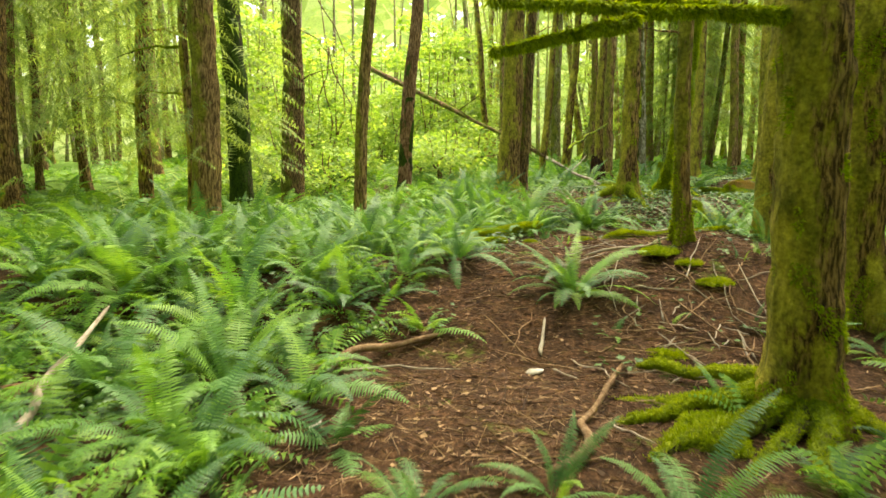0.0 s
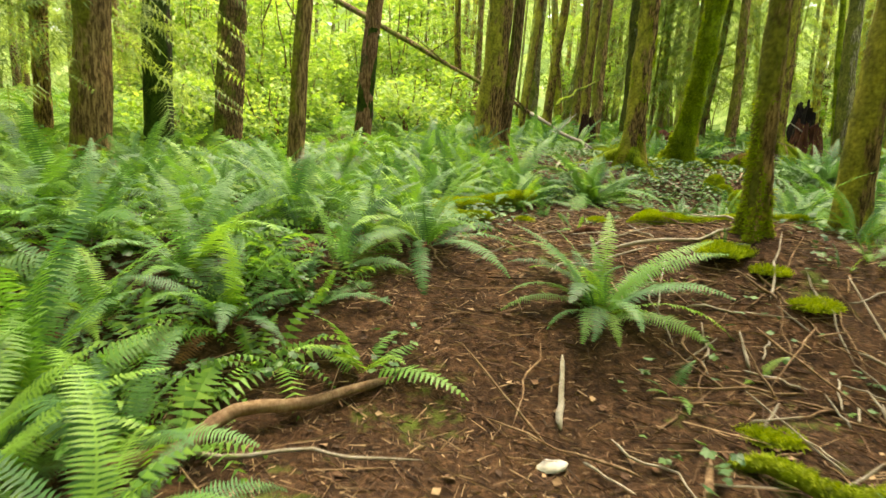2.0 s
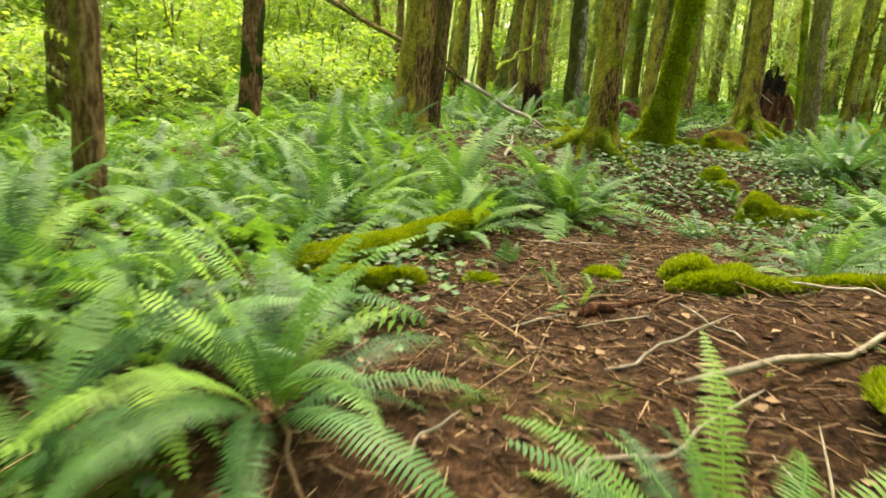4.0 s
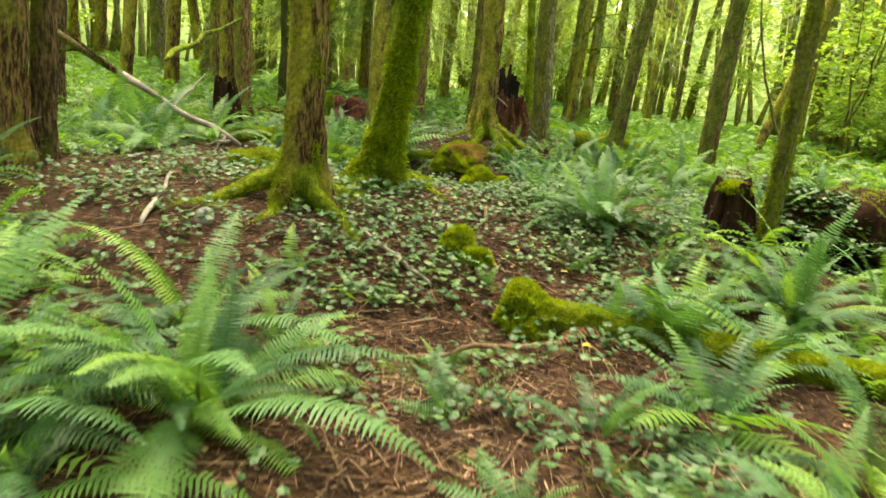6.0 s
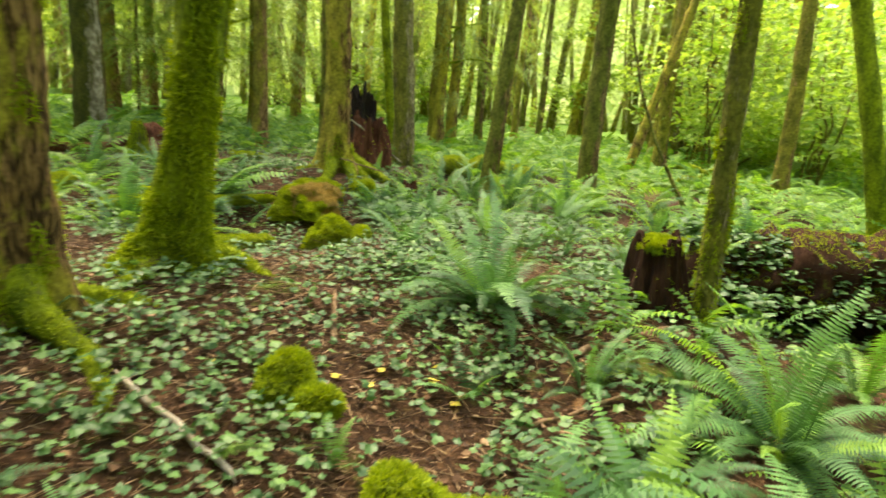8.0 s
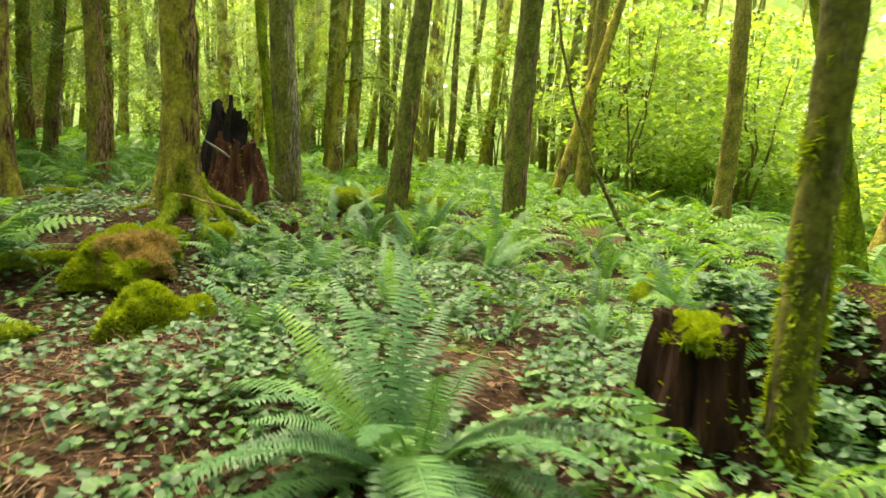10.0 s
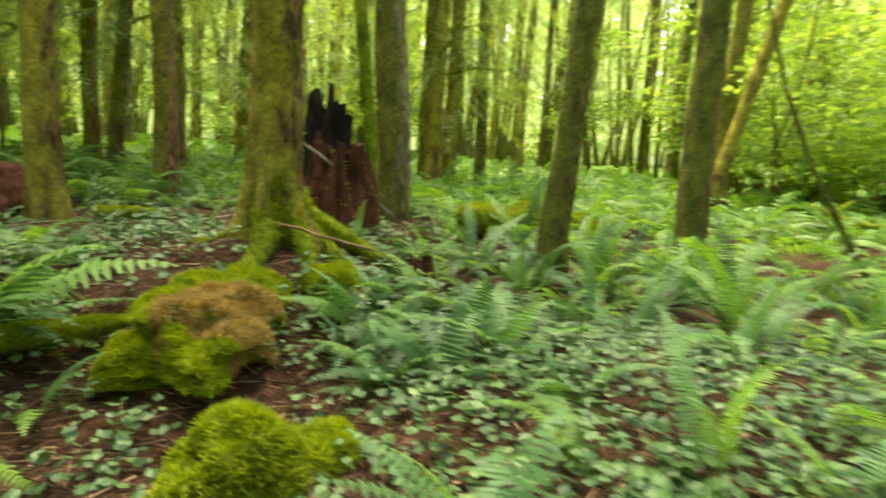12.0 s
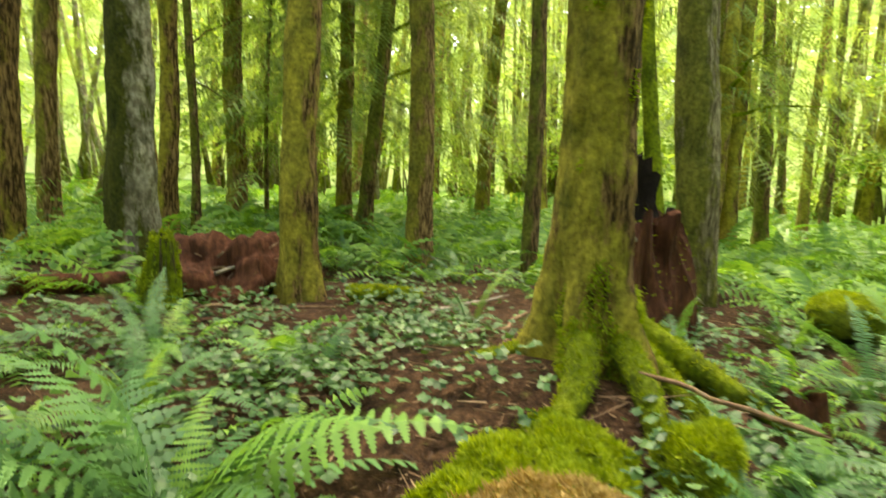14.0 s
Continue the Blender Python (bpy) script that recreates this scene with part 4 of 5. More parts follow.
# leafy mass beside the root mound
for x, y, ln, n in ((6.95, 13.72, 0.52, 17), (6.75, 13.48, 0.45, 15), (7.25, 13.95, 0.5, 16), (7.45, 13.6, 0.55, 17), (7.05, 13.3, 0.5, 15), (7.75, 13.2, 0.5, 14)):
    fern(x, y, ln, n, "lady", young=0.15, dead=0, spread=0.22, label="dense dark green lady fern at the foot of a moss mound")

# sword ferns on the bank towards the light
for x, y, ln, n in ((8.33, 12.2, 0.75, 18), (9.66, 10.95, 0.85, 18), (10.9, 10.7, 0.85, 16), (7.1, 11.15, 0.5, 9), (11.0, 12.55, 0.8, 14), (9.05, 13.05, 0.7, 14), (10.3, 12.0, 0.6, 10), (7.5, 10.75, 0.5, 9), (8.75, 11.3, 0.45, 9)):
    fern(x, y, ln, n, young=0.2)

# seedlings on the bare slope and along the hollow
rs = random.Random(17)
for k in range(22):
    x, y = (rs.gauss(2.3, 0.5), rs.gauss(5.0, 0.6)) if k < 13 else (rs.gauss(1.6, 0.5), rs.gauss(7.0, 0.4))
    if math.hypot(x - 1.15, y - 5.38) > 0.4:
        fern(x, y, rs.uniform(0.12, 0.24), 4, "sword" if k % 2 else "lady", young=0.4, dead=0, label="small fern seedling on needle litter")
for x, y, ln, n in ((5.55, 11.3, 0.35, 7), (5.9, 11.15, 0.4, 7), (6.25, 11.3, 0.4, 7), (6.1, 11.6, 0.35, 6)):
    fern(x, y, ln, n, "lady")

# places kept clear of ferns: bare litter and the leafy carpet
BARE = ((0.4, 4.1, 1.15), (0.9, 3.4, 0.9), (2.2, 5.0, 1.35), (3.0, 6.2, 0.6), (1.5, 6.7, 0.95), (0.8, 5.6, 0.7), (2.3, 7.8, 0.95), (3.4, 9.5, 1.1), (4.3, 10.5, 1.45), (2.5, 11.0, 1.15), (2.2, 12.4, 1.0), (3.2, 12.2, 1.0), (4.0, 12.6, 0.9), (5.7, 11.4, 1.2),
        (5.4, 12.8, 1.1), (6.4, 13.7, 0.9), (6.9, 16.3, 1.3), (6.0, 17.5, 0.9), (7.0, 10.6, 0.9), (8.0, 9.0, 1.0), (7.0, 14.6, 0.9), (8.3, 15.7, 0.5), (0.15, 0.5, 1.1), (0.2, 1.8, 0.75), (7.6, 12.4, 0.9), (0.2, 3.0, 0.5), (3.2, 8.3, 0.4), (3.15, 13.5, 0.75), (1.7, 11.6, 0.7), (0.6, 7.55, 0.75))
LINE = [(0.22, 0), (0.15, 2), (0.5, 4.8), (1.25, 6.2), (1.93, 7.47), (2.9, 8.2), (3.55, 8.6), (4.79, 10.6), (5.06, 12.0), (5.27, 12.6)]


def off_path(x, y):
    best = 99.0
    for (a, b), (c, d) in zip(LINE, LINE[1:]):
        u = max(0, min(1, ((x - a) * (c - a) + (y - b) * (d - b)) / ((c - a) ** 2 + (d - b) ** 2)))
        best = min(best, math.hypot(x - a - u * (c - a), y - b - u * (d - b)))
    return best


rng = np.random.default_rng(31)
fill, outer, under = [], [], []
for _ in range(60000):
    x, y = rng.uniform(-13, 23), rng.uniform(-0.5, 30)
    d = off_path(x, y)
    if d < 0.75 or any((x - a) ** 2 + (y - b) ** 2 < r * r for a, b, r in BARE):
        continue
    near = d < 4.6 and y < 16
    if near and len(under) < 620 and d > 1.0 and rng.random() < (0.3 if x < 0.3 * y - 1.2 else 0.08):
        under.append((x, y))
    gap = 0.43 if x < 0.3 * y - 1.2 else 0.55
    k = (int(x // 0.7), int(y // 0.7))
    pool = fill + FERNS if near else None
    if near:
        if len(fill) < 265 and min(math.hypot(x - p, y - q) for p, q in pool) > gap and min(math.hypot(x - p, y - q) for p, q in NAMED) > 0.4:
            fill.append((x, y))
    elif len(outer) < 2150 and rng.random() < (1.0 if d < 10 else 0.35):
        outer.append((x, y))
for x, y in fill:
    left = x < 0.3 * y - 1.2
    if rng.random() < (0.8 if left else 0.5):
        fern(x, y, rng.uniform(0.62, 0.92) if left else rng.uniform(0.5, 0.8), int(rng.integers(12, 18)), young=0.35)
    else:
        fern(x, y, rng.uniform(0.4, 0.6), int(rng.integers(6, 10)), "lady", young=0.3)

# the fern carpet further off, joined
lv, lf = [], []
for i in range(12):
    u = (i + 0.5) / 12
    px, pz = 0.82 * u, 0.75 * u - 0.62 * u * u
    ln = 0.13 * min(1, 0.5 + 2 * u) * min(1, (1.05 - u) * 2.4)
    for sgn in (-1, 1):
        b_ = len(lv)
        lv += [(px - 0.022, 0, pz - 0.012), (px + 0.03, sgn * ln, pz - 0.035), (px + 0.03, 0, pz + 0.012)]
        lf.append((b_, b_ + 1, b_ + 2))
b_ = len(lv)
lv += [(0, -0.008, 0), (0, 0.008, 0), (0.4, 0, 0.24)]
lf.append((b_, b_ + 1, b_ + 2))
base, yaws, sizes = [], [], []
for x, y in outer + under:
    z = ground_z(x, y)
    s = rng.uniform(0.55, 0.95) * (0.58 if off_path(x, y) < 4.6 else 1.0)
    for i in range(9):
        base.append((x, y, z))
        yaws.append(i * 2.399 + rng.normal(0, 0.3))
        sizes.append(s * rng.uniform(0.7, 1.15))
m = len(base)
v, f = scatter(lv, lf, base, turns_of(np.array(yaws), rng.normal(0.0, 0.28, m), rng.normal(0, 0.2, m)), sizes)
carpet = new("fern_carpet", big_mesh("fern_carpet", v, f))
carpet.data.materials.append(FERN_FAR)
tagged(carpet, "dense bright green fern bank under the trees", "ferns", kind="stuff")


# ---- logs, stumps, mounds, sticks ----
def log(name, label, ends, r, mat, category="log", moss=0, seed=0, taper=0.85, wobble=0.06, rough=0.22, segs=14, moss_up=0.1):
    """A lying log or stick; ends: (x, y, height of its middle over the ground) at both ends."""
    (xa, ya, la), (xb, yb, lb) = ends
    za, zb = ground_z(xa, ya) + la, ground_z(xb, yb) + lb
    t = thing(name, xa, ya, za, label, category)
    wobble = min(wobble, 0.13 * math.dist((xa, ya), (xb, yb)))
    n = max(10, int(math.dist((xa, ya), (xb, yb)) / 0.09))
    pts = []
    for i, p in enumerate(bent((0, 0, 0), (xb - xa, yb - ya, zb - za), n, wobble, seed)):
        pts.append(p)
    me = soup([tube(pts, [r * (1 - (1 - taper) * i / n) * (1 - abs(2 * i / n - 1) ** 14 * 0.75) for i in range(n + 1)], segs, rough, 5.0, seed=seed)], "wood")
    part("wood", me, mat, t)
    if moss:
        p, nr = surface_points(me, int(moss * 1.7), RNG, moss_up)
        v, f = tufts(p, nr, 1.0, RNG)
        ob = part("moss", big_mesh("moss", v, f), MOSS_TUFT, t, "bright yellow-green moss")
        ob["kind"] = "stuff"
    return t


def dome(rx, ry, h, seed, rough=0.36, grain=5.5, rings=18, segs=36):
    vs, fs = [], []
    for i in range(rings + 1):
        u = i / rings
        a = u * math.pi * 0.56
        for j in range(segs):
            b = 2 * math.pi * j / segs
            p = Vector((math.cos(b) * math.sin(a) * rx, math.sin(b) * math.sin(a) * ry, math.cos(a) * h))
            k = 1 + rough * noise.noise(p * grain + Vector((seed, 0, 0))) + rough * 0.5 * noise.noise(p * grain * 2.7 + Vector((0, seed, 0)))
            vs.append((p * k)[:])
    for i in range(rings):
        for j in range(segs):
            a, b = i * segs + j, i * segs + (j + 1) % segs
            fs.append((a, a + segs, b + segs, b))
    return vs, fs


def moss_mound(name, label, x, y, rx, ry, h, yaw=0.0, seed=0, count=4000, straw=None, lift=0.0):
    t = thing(name, x, y, ground_z(x, y) + lift, label, "moss", yaw=yaw)
    me = soup([dome(rx, ry, h, seed)], "cushion")
    part("cushion", me, MOSS, t)
    p, nr = surface_points(me, int(count * 1.8), RNG, -0.35)
    isdead = np.zeros(len(p), bool)
    if straw:
        cx, cy, cr = straw
        isdead = np.hypot(p[:, 0] - cx, (p[:, 1] - cy) * 1.3) + 0.06 * value_noise(p[:, 0], p[:, 1], 14.0, 6) < cr
        q = np.repeat(p[isdead], 2, 0) + RNG.normal(0, 0.006, (2 * int(isdead.sum()), 3))
        v, f = tufts(q, np.repeat(nr[isdead], 2, 0) + RNG.normal(0, 0.5, q.shape), 1.15, RNG)
        part("dead_moss", big_mesh("dead_moss", v, f), STRAW, t, "patch of dry tan dead moss")["kind"] = "stuff"
    v, f = tufts(p[~isdead], nr[~isdead], 1.25, RNG)
    part("moss", big_mesh("moss", v, f), MOSS_TUFT, t)["kind"] = "stuff"
    return t


def stump(name, label, x, y, r, h, mat, seed=0, jag=0.35, moss=0, lift=0.0, splinters=0, lean=(0, 0)):
    """A broken stump with a jagged rim and a hollow top."""
    t = thing(name, x, y, ground_z(x, y) - 0.05 + lift, label, "stump")
    segs, rings = 54, 18
    vs, fs = [], []
    rim = [h * (1 - jag * (0.5 + 0.5 * noise.noise((math.cos(2 * math.pi * j / segs) * 1.6, math.sin(2 * math.pi * j / segs) * 1.6, seed))) - jag * 0.45 * abs(noise.noise((j * 0.43, seed, 2)))) for j in range(segs)]
    for inner in (0, 1):
        for i in range(rings + 1):
            u = i / rings if not inner else 1 - i / rings * 0.5
            for j in range(segs):
                a = 2 * math.pi * j / segs
                rr = r * (1.28 - 0.62 * u ** 0.8) * (0.62 if inner and i else 1) * (1 + 0.10 * math.cos(5 * a + seed))
                z = rim[j] * u
                q = Vector((math.cos(a) * rr + lean[0] * z, math.sin(a) * rr + lean[1] * z, z))
                out = r * (0.4 * noise.noise(Vector((math.cos(a) * 2.2, math.sin(a) * 2.2, z * 2.5 + seed))) + 0.2 * noise.noise(Vector((math.cos(a) * 9, math.sin(a) * 9, z * 2.0 + seed))))
                q += Vector((math.cos(a), math.sin(a), 0)) * out
                vs.append(q[:])
    n = 2 * (rings + 1)
    for i in range(n - 1):
        for j in range(segs):
            a, b = i * segs + j, i * segs + (j + 1) % segs
            fs.append((a, b, b + segs, a + segs))
    c = len(vs)
    vs.append((0, 0, h * 0.3))
    for j in range(segs):
        fs.append(((n - 1) * segs + j, (n - 1) * segs + (j + 1) % segs, c))
    me = soup([(vs, fs)], "wood", False)
    part("wood", me, mat, t)
    if moss:
        p, nr = surface_points(me, moss, RNG, 0.15)
        v, f = tufts(p, nr, 1.3, RNG)
        part("moss", big_mesh("moss", v, f), MOSS_TUFT, t)["kind"] = "stuff"
    rg = random.Random(seed)
    for k in range(splinters):
        a = rg.uniform(0, 6.28)
        p0 = Vector((math.cos(a) * r * 0.6, math.sin(a) * r * 0.6, h * 0.55))
        part("splinter", soup([tube([p0, p0 + Vector((rg.uniform(-0.05, 0.05), rg.uniform(-0.05, 0.05), h * rg.uniform(0.25, 0.5)))], [r * 0.3, r * 0.08], 7, 0.6, 9.0)], "splinter", False), CHAR if k % 2 else mat, t)
    return t


# by the start
log("fallen_branch", "peeled reddish-brown branch lying on needle litter", ((-1.05, 4.05, 0.04), (0.06, 4.85, 0.02)), 0.042, WOOD, "branch", seed=1, taper=0.45, wobble=0.16, rough=0.12)
log("fallen_branch", "thin grey forked branch lying across litter", ((-0.75, 4.25, 0.05), (0.2, 4.3, 0.02)), 0.011, WOOD_PALE, "branch", seed=2, taper=0.4, wobble=0.2)
log("fallen_log", "short brown bare log under lady ferns", ((-3.5, 3.35, 0.06), (-2.3, 3.72, 0.06)), 0.075, WOOD, seed=3, wobble=0.05)
log("fallen_branch", "long pale branch propped on ferns", ((-2.1, 2.75, 0.03), (-2.5, 4.6, 0.35)), 0.03, WOOD_PALE, "branch", seed=4, taper=0.5, wobble=0.1)
log("fallen_branch", "tan curved branch beside mossy roots", ((0.62, 2.75, 0.03), (1.35, 4.3, 0.06)), 0.028, WOOD, "branch", seed=5, taper=0.5, wobble=0.22)
log("fallen_branch", "white birch twig on dark litter", ((0.80, 4.55, 0.02), (0.88, 5.0, 0.04)), 0.016, WOOD_PALE, "branch", seed=6, taper=0.6, wobble=0.1)
log("mossy_root", "moss-grown root snaking over the litter", ((1.1, 3.45, 0.0), (2.05, 3.62, 0.12)), 0.032, BARK_GREEN, "root", 700, 7, 1.9, 0.16)
log("mossy_root", "moss-grown root arching from a conifer foot", ((1.45, 4.35, 0.0), (2.12, 3.8, 0.14)), 0.03, BARK_GREEN, "root", 500, 8, 1.9, 0.2)
log("mossy_root", "thin mossy root running towards the path", ((1.15, 3.0, 0.0), (2.05, 3.45, 0.14)), 0.03, BARK_GREEN, "root", 500, 9, 2.0, 0.2)
moss_mound("moss_cushion", "low moss cushion on needle litter", 2.4, 5.45, 0.15, 0.09, 0.03, 20, 3, 450, lift=-0.006)
moss_mound("moss_cushion", "moss cushion beside tangled roots", 1.55, 3.25, 0.25, 0.2, 0.13, 10, 5, 1300)
moss_mound("moss_cushion", "yellow-green moss patch at a slim trunk foot", 2.1, 5.92, 0.24, 0.14, 0.035, 30, 6, 900, lift=-0.006)
moss_mound("moss_cushion", "small moss patch beside a slim trunk", 2.28, 5.72, 0.13, 0.08, 0.025, 0, 7, 400, lift=-0.006)
moss_mound("moss_cushion", "moss patch over tangled twigs", 1.72, 4.55, 0.14, 0.08, 0.03, 0, 8, 400, lift=-0.006)
chip = thing("bark_chip", 0.72, 4.36, ground_z(0.72, 4.36) + 0.012, "pale white curled bark chip on needle litter", "bark chip", yaw=25)
part("bark_flake", soup([dome(0.055, 0.035, 0.018, 9, 0.8, 16.0, 6, 12)], "bark_flake"), CHIP, chip)
chip2 = thing("bark_chip", -0.62, 3.35, ground_z(-0.62, 3.35) + 0.012, "small pale bark chip on needle litter", "bark chip", yaw=70)
part("bark_flake", soup([dome(0.06, 0.02, 0.02, 4, 0.5, 9.0, 6, 10)], "bark_flake"), CHIP, chip2)

# the middle hollow
log("mossy_log", "thin fallen log thick with bright green moss", ((1.75, 6.93, 0.03), (3.05, 6.6, 0.06)), 0.045, MOSS, moss=3200, seed=11, wobble=0.1, rough=0.4)
log("mossy_log", "long mossy branch lying in ferns", ((1.25, 8.4, 0.12), (0.05, 7.2, 0.10)), 0.066, MOSS, moss=4200, seed=12, taper=1.0, wobble=0.1, rough=0.25)
log("mossy_log", "short mossy stub of a branch", ((0.72, 7.2, 0.03), (0.2, 7.15, 0.08)), 0.05, MOSS, moss=1200, seed=13, wobble=0.06)
moss_mound("moss_cushion", "round bright green moss cushion", 2.03, 7.2, 0.13, 0.11, 0.12, 0, 14, 1500)
moss_mound("moss_cushion", "small round moss cushion", 2.2, 7.08, 0.11, 0.09, 0.09, 0, 15, 1100)
moss_mound("moss_cushion", "low patch of moss on litter", 1.62, 7.35, 0.09, 0.06, 0.04, 0, 16, 500)
moss_mound("moss_cushion", "low moss patch on red litter", 1.0, 7.25, 0.07, 0.05, 0.03, 0, 17, 500)
log("fallen_branch", "bleached white birch branch on litter", ((1.4, 6.15, 0.02), (2.5, 6.2, 0.05)), 0.014, WOOD_PALE, "branch", seed=14, taper=0.7, wobble=0.12)
log("fallen_branch", "crooked grey twig on litter", ((1.22, 6.28, 0.02), (1.78, 6.48, 0.05)), 0.009, WOOD_PALE, "branch", seed=15, taper=0.5, wobble=0.2)
log("rotten_log", "decayed reddish piece of wood sunk in litter", ((1.3, 6.78, 0.005), (1.72, 6.86, 0.01)), 0.026, ROT, seed=16, taper=0.4, rough=0.9)
log("fallen_branch", "white lichen-covered twig beside a mossy log", ((2.35, 7.2, 0.03), (2.85, 7.6, 0.12)), 0.008, WOOD_PALE, "branch", seed=17, taper=0.6, wobble=0.15)
log("mossy_log", "half-buried log with moss cushions under lady ferns", ((3.86, 9.5, 0.04), (5.3, 7.65, 0.06)), 0.11, MOSS, moss=5200, seed=18, taper=0.9, wobble=0.08, rough=0.35)
moss_mound("moss_cushion", "moss cushion capping a log end", 3.95, 9.42, 0.2, 0.17, 0.2, 40, 19, 2600)
moss_mound("moss_clump", "knobbly mossy stub among ground leaves", 3.96, 10.33, 0.13, 0.1, 0.18, 0, 20, 1300)
moss_mound("moss_clump", "mossy knob among ground leaves", 4.02, 10.18, 0.09, 0.12, 0.12, 30, 21, 900)
stone = thing("stone", 2.35, 11.0, ground_z(2.35, 11.0), "smooth grey stone lying on litter", "stone", yaw=30)
part("rock", soup([dome(0.07, 0.055, 0.09, 22, 0.25, 6.0, 8, 16)], "rock"), STONE, stone)
log("fallen_branch", "grey lichened stick leaning on the litter", ((1.95, 10.9, 0.03), (2.35, 12.2, 0.10)), 0.02, WOOD_PALE, "branch", seed=23, taper=0.6, wobble=0.15)
log("fallen_branch", "white peeled stick among ground leaves", ((3.55, 9.95, 0.02), (3.35, 10.7, 0.05)), 0.014, WOOD_PALE, "branch", seed=24, wobble=0.1)
log("fallen_branch", "brown stick across the leafy floor", ((3.0, 9.3, 0.02), (3.9, 9.05, 0.03)), 0.014, WOOD, "branch", seed=25, wobble=0.12)
log("fallen_branch", "thin brown stick on litter", ((4.6, 9.6, 0.02), (5.3, 9.35, 0.03)), 0.012, WOOD, "branch", seed=26, wobble=0.12)
log("fallen_branch", "grey stick under a fern", ((4.35, 10.55, 0.03), (4.65, 11.0, 0.06)), 0.018, WOOD, "branch", seed=27, wobble=0.12)
log("mossy_log", "dark mossy log lying behind a leaning maple", ((4.1, 12.7, 0.06), (5.3, 12.95, 0.08)), 0.07, MOSS, moss=1200, seed=28)

# the leaning dead tree with its bleached tip
dead = thing("fallen_tree", 3.25, 13.85, ground_z(3.25, 13.85) + 0.05, "dead tree fallen at a slant, dark above with a bleached tip", "fallen tree")
dirn = Vector((-0.66, 0.62, 0.37)).normalized()
part("trunk", soup([tube(bent(dirn * 1.6, dirn * 9.0, 12, 0.25, 3), [0.04 + 0.0032 * i for i in range(13)], 10, 0.5, 6.0)], "trunk"), BARK_DARK, dead)
part("tip", soup([tube(bent((0, 0, 0), dirn * 1.65, 8, 0.12, 5), [0.022 + 0.0024 * i for i in range(9)], 8, 0.5, 9.0)], "tip"), WOOD_PALE, dead, "bleached grey broken tip")
for k, (s, yaw, up, ln) in enumerate(((0.25, 250, -0.25, 0.4), (0.5, 120, 0.15, 0.8), (0.9, 60, 0.35, 1.0), (1.8, 230, 0.5, 0.9), (2.6, 100, 0.6, 1.0), (3.4, 40, 0.2, 1.1), (2.2, 135, -0.2, 1.6), (3.0, 300, 0.5, 1.3), (4.2, 170, 0.9, 1.2), (4.8, 330, 0.6, 1.0), (0.12, 200, -0.05, 0.35))):
    a = dirn * s
    b = a + Vector((math.cos(radians(yaw)) * ln, math.sin(radians(yaw)) * ln, up))
    part("twig", soup([tube(bent(a, b, 6, 0.1, k), [0.02 * (1 - 0.13 * i) for i in range(7)], 5, 0.2, 9.0)], "twig"), WOOD_PALE if k < 3 or k == 10 else BARK_DARK, dead)
log("mossy_branch", "mossy dead branch arching over the fallen tree", ((2.6, 14.8, 0.85), (4.2, 17.8, 1.55)), 0.04, BARK_GREEN, "branch", seed=29, taper=0.6, wobble=0.35)
stump("stump", "small dark weathered stump with a pointed rim", 3.42, 15.3, 0.17, 0.85, ROT_DARK, 31, 0.5, 300)
log("mossy_log", "mossy rotten log end beside a stump", ((3.3, 14.6, 0.08), (4.2, 14.9, 0.1)), 0.09, MOSS, moss=1200, seed=32)
moss_mound("moss_cushion", "moss hummock by a dead branch", 3.2, 12.9, 0.3, 0.22, 0.16, 20, 33, 1500)

# the rotten stump and log beside the slim hemlock
stump("rotten_stump", "dark rotten stump with a mossy top beside a slim trunk", 6.42, 9.86, 0.2, 0.6, ROT_DARK, 41, 0.3, 120, lean=(-0.08, 0.1))
moss_mound("moss_cushion", "green moss cap on a rotten stump", 6.38, 9.92, 0.15, 0.13, 0.06, 0, 45, 1300, lift=0.38)
log("rotten_log", "large decayed red-brown log with leafy plants on its top", ((7.05, 10.05, 0.22), (9.6, 7.9, 0.34)), 0.29, ROT_DARK, moss=5200, seed=42, taper=1.5, wobble=0.12, rough=0.62, segs=30, moss_up=0.5)
log("fallen_branch", "brown stick half buried in ground leaves", ((5.35, 9.75, 0.02), (6.1, 9.6, 0.03)), 0.022, WOOD, "branch", seed=43)
log("fallen_branch", "broken stick on dark litter", ((6.9, 9.0, 0.03), (7.5, 8.5, 0.05)), 0.02, WOOD, "branch", seed=44)

# the root mound under the tree
moss_mound("moss_mound", "overhanging moss mound with a patch of dry tan dead moss", 6.24, 13.93, 0.33, 0.52, 0.25, -32, 51, 11000, straw=(0.10, -0.24, 0.31), lift=0.0)
moss_mound("moss_mound", "smaller moss hump on the root mound", 6.98, 14.0, 0.17, 0.15, 0.17, 10, 52, 2400, lift=-0.02)
moss_mound("moss_mound", "low mossy ridge between a tree foot and the mound", 6.58, 14.2, 0.24, 0.26, 0.13, 0, 53, 2400, lift=-0.03)
moss_mound("moss_mound", "low mossy lobe at the foot of the root mound", 5.96, 13.86, 0.24, 0.2, 0.15, 0, 50, 2600)
moss_mound("moss_hump", "rounded deep green moss hump by the path", 5.82, 12.86, 0.28, 0.23, 0.31, 0, 54, 5200, lift=-0.08)
moss_mound("moss_hump", "second lobe of a green moss hump", 6.06, 12.78, 0.2, 0.18, 0.22, 0, 55, 2800, lift=-0.08)
log("mossy_log", "long thin log with a bright strip of moss", ((4.1, 14.1, 0.05), (6.0, 14.2, 0.05)), 0.055, MOSS, moss=2600, seed=56, taper=0.9, wobble=0.08)
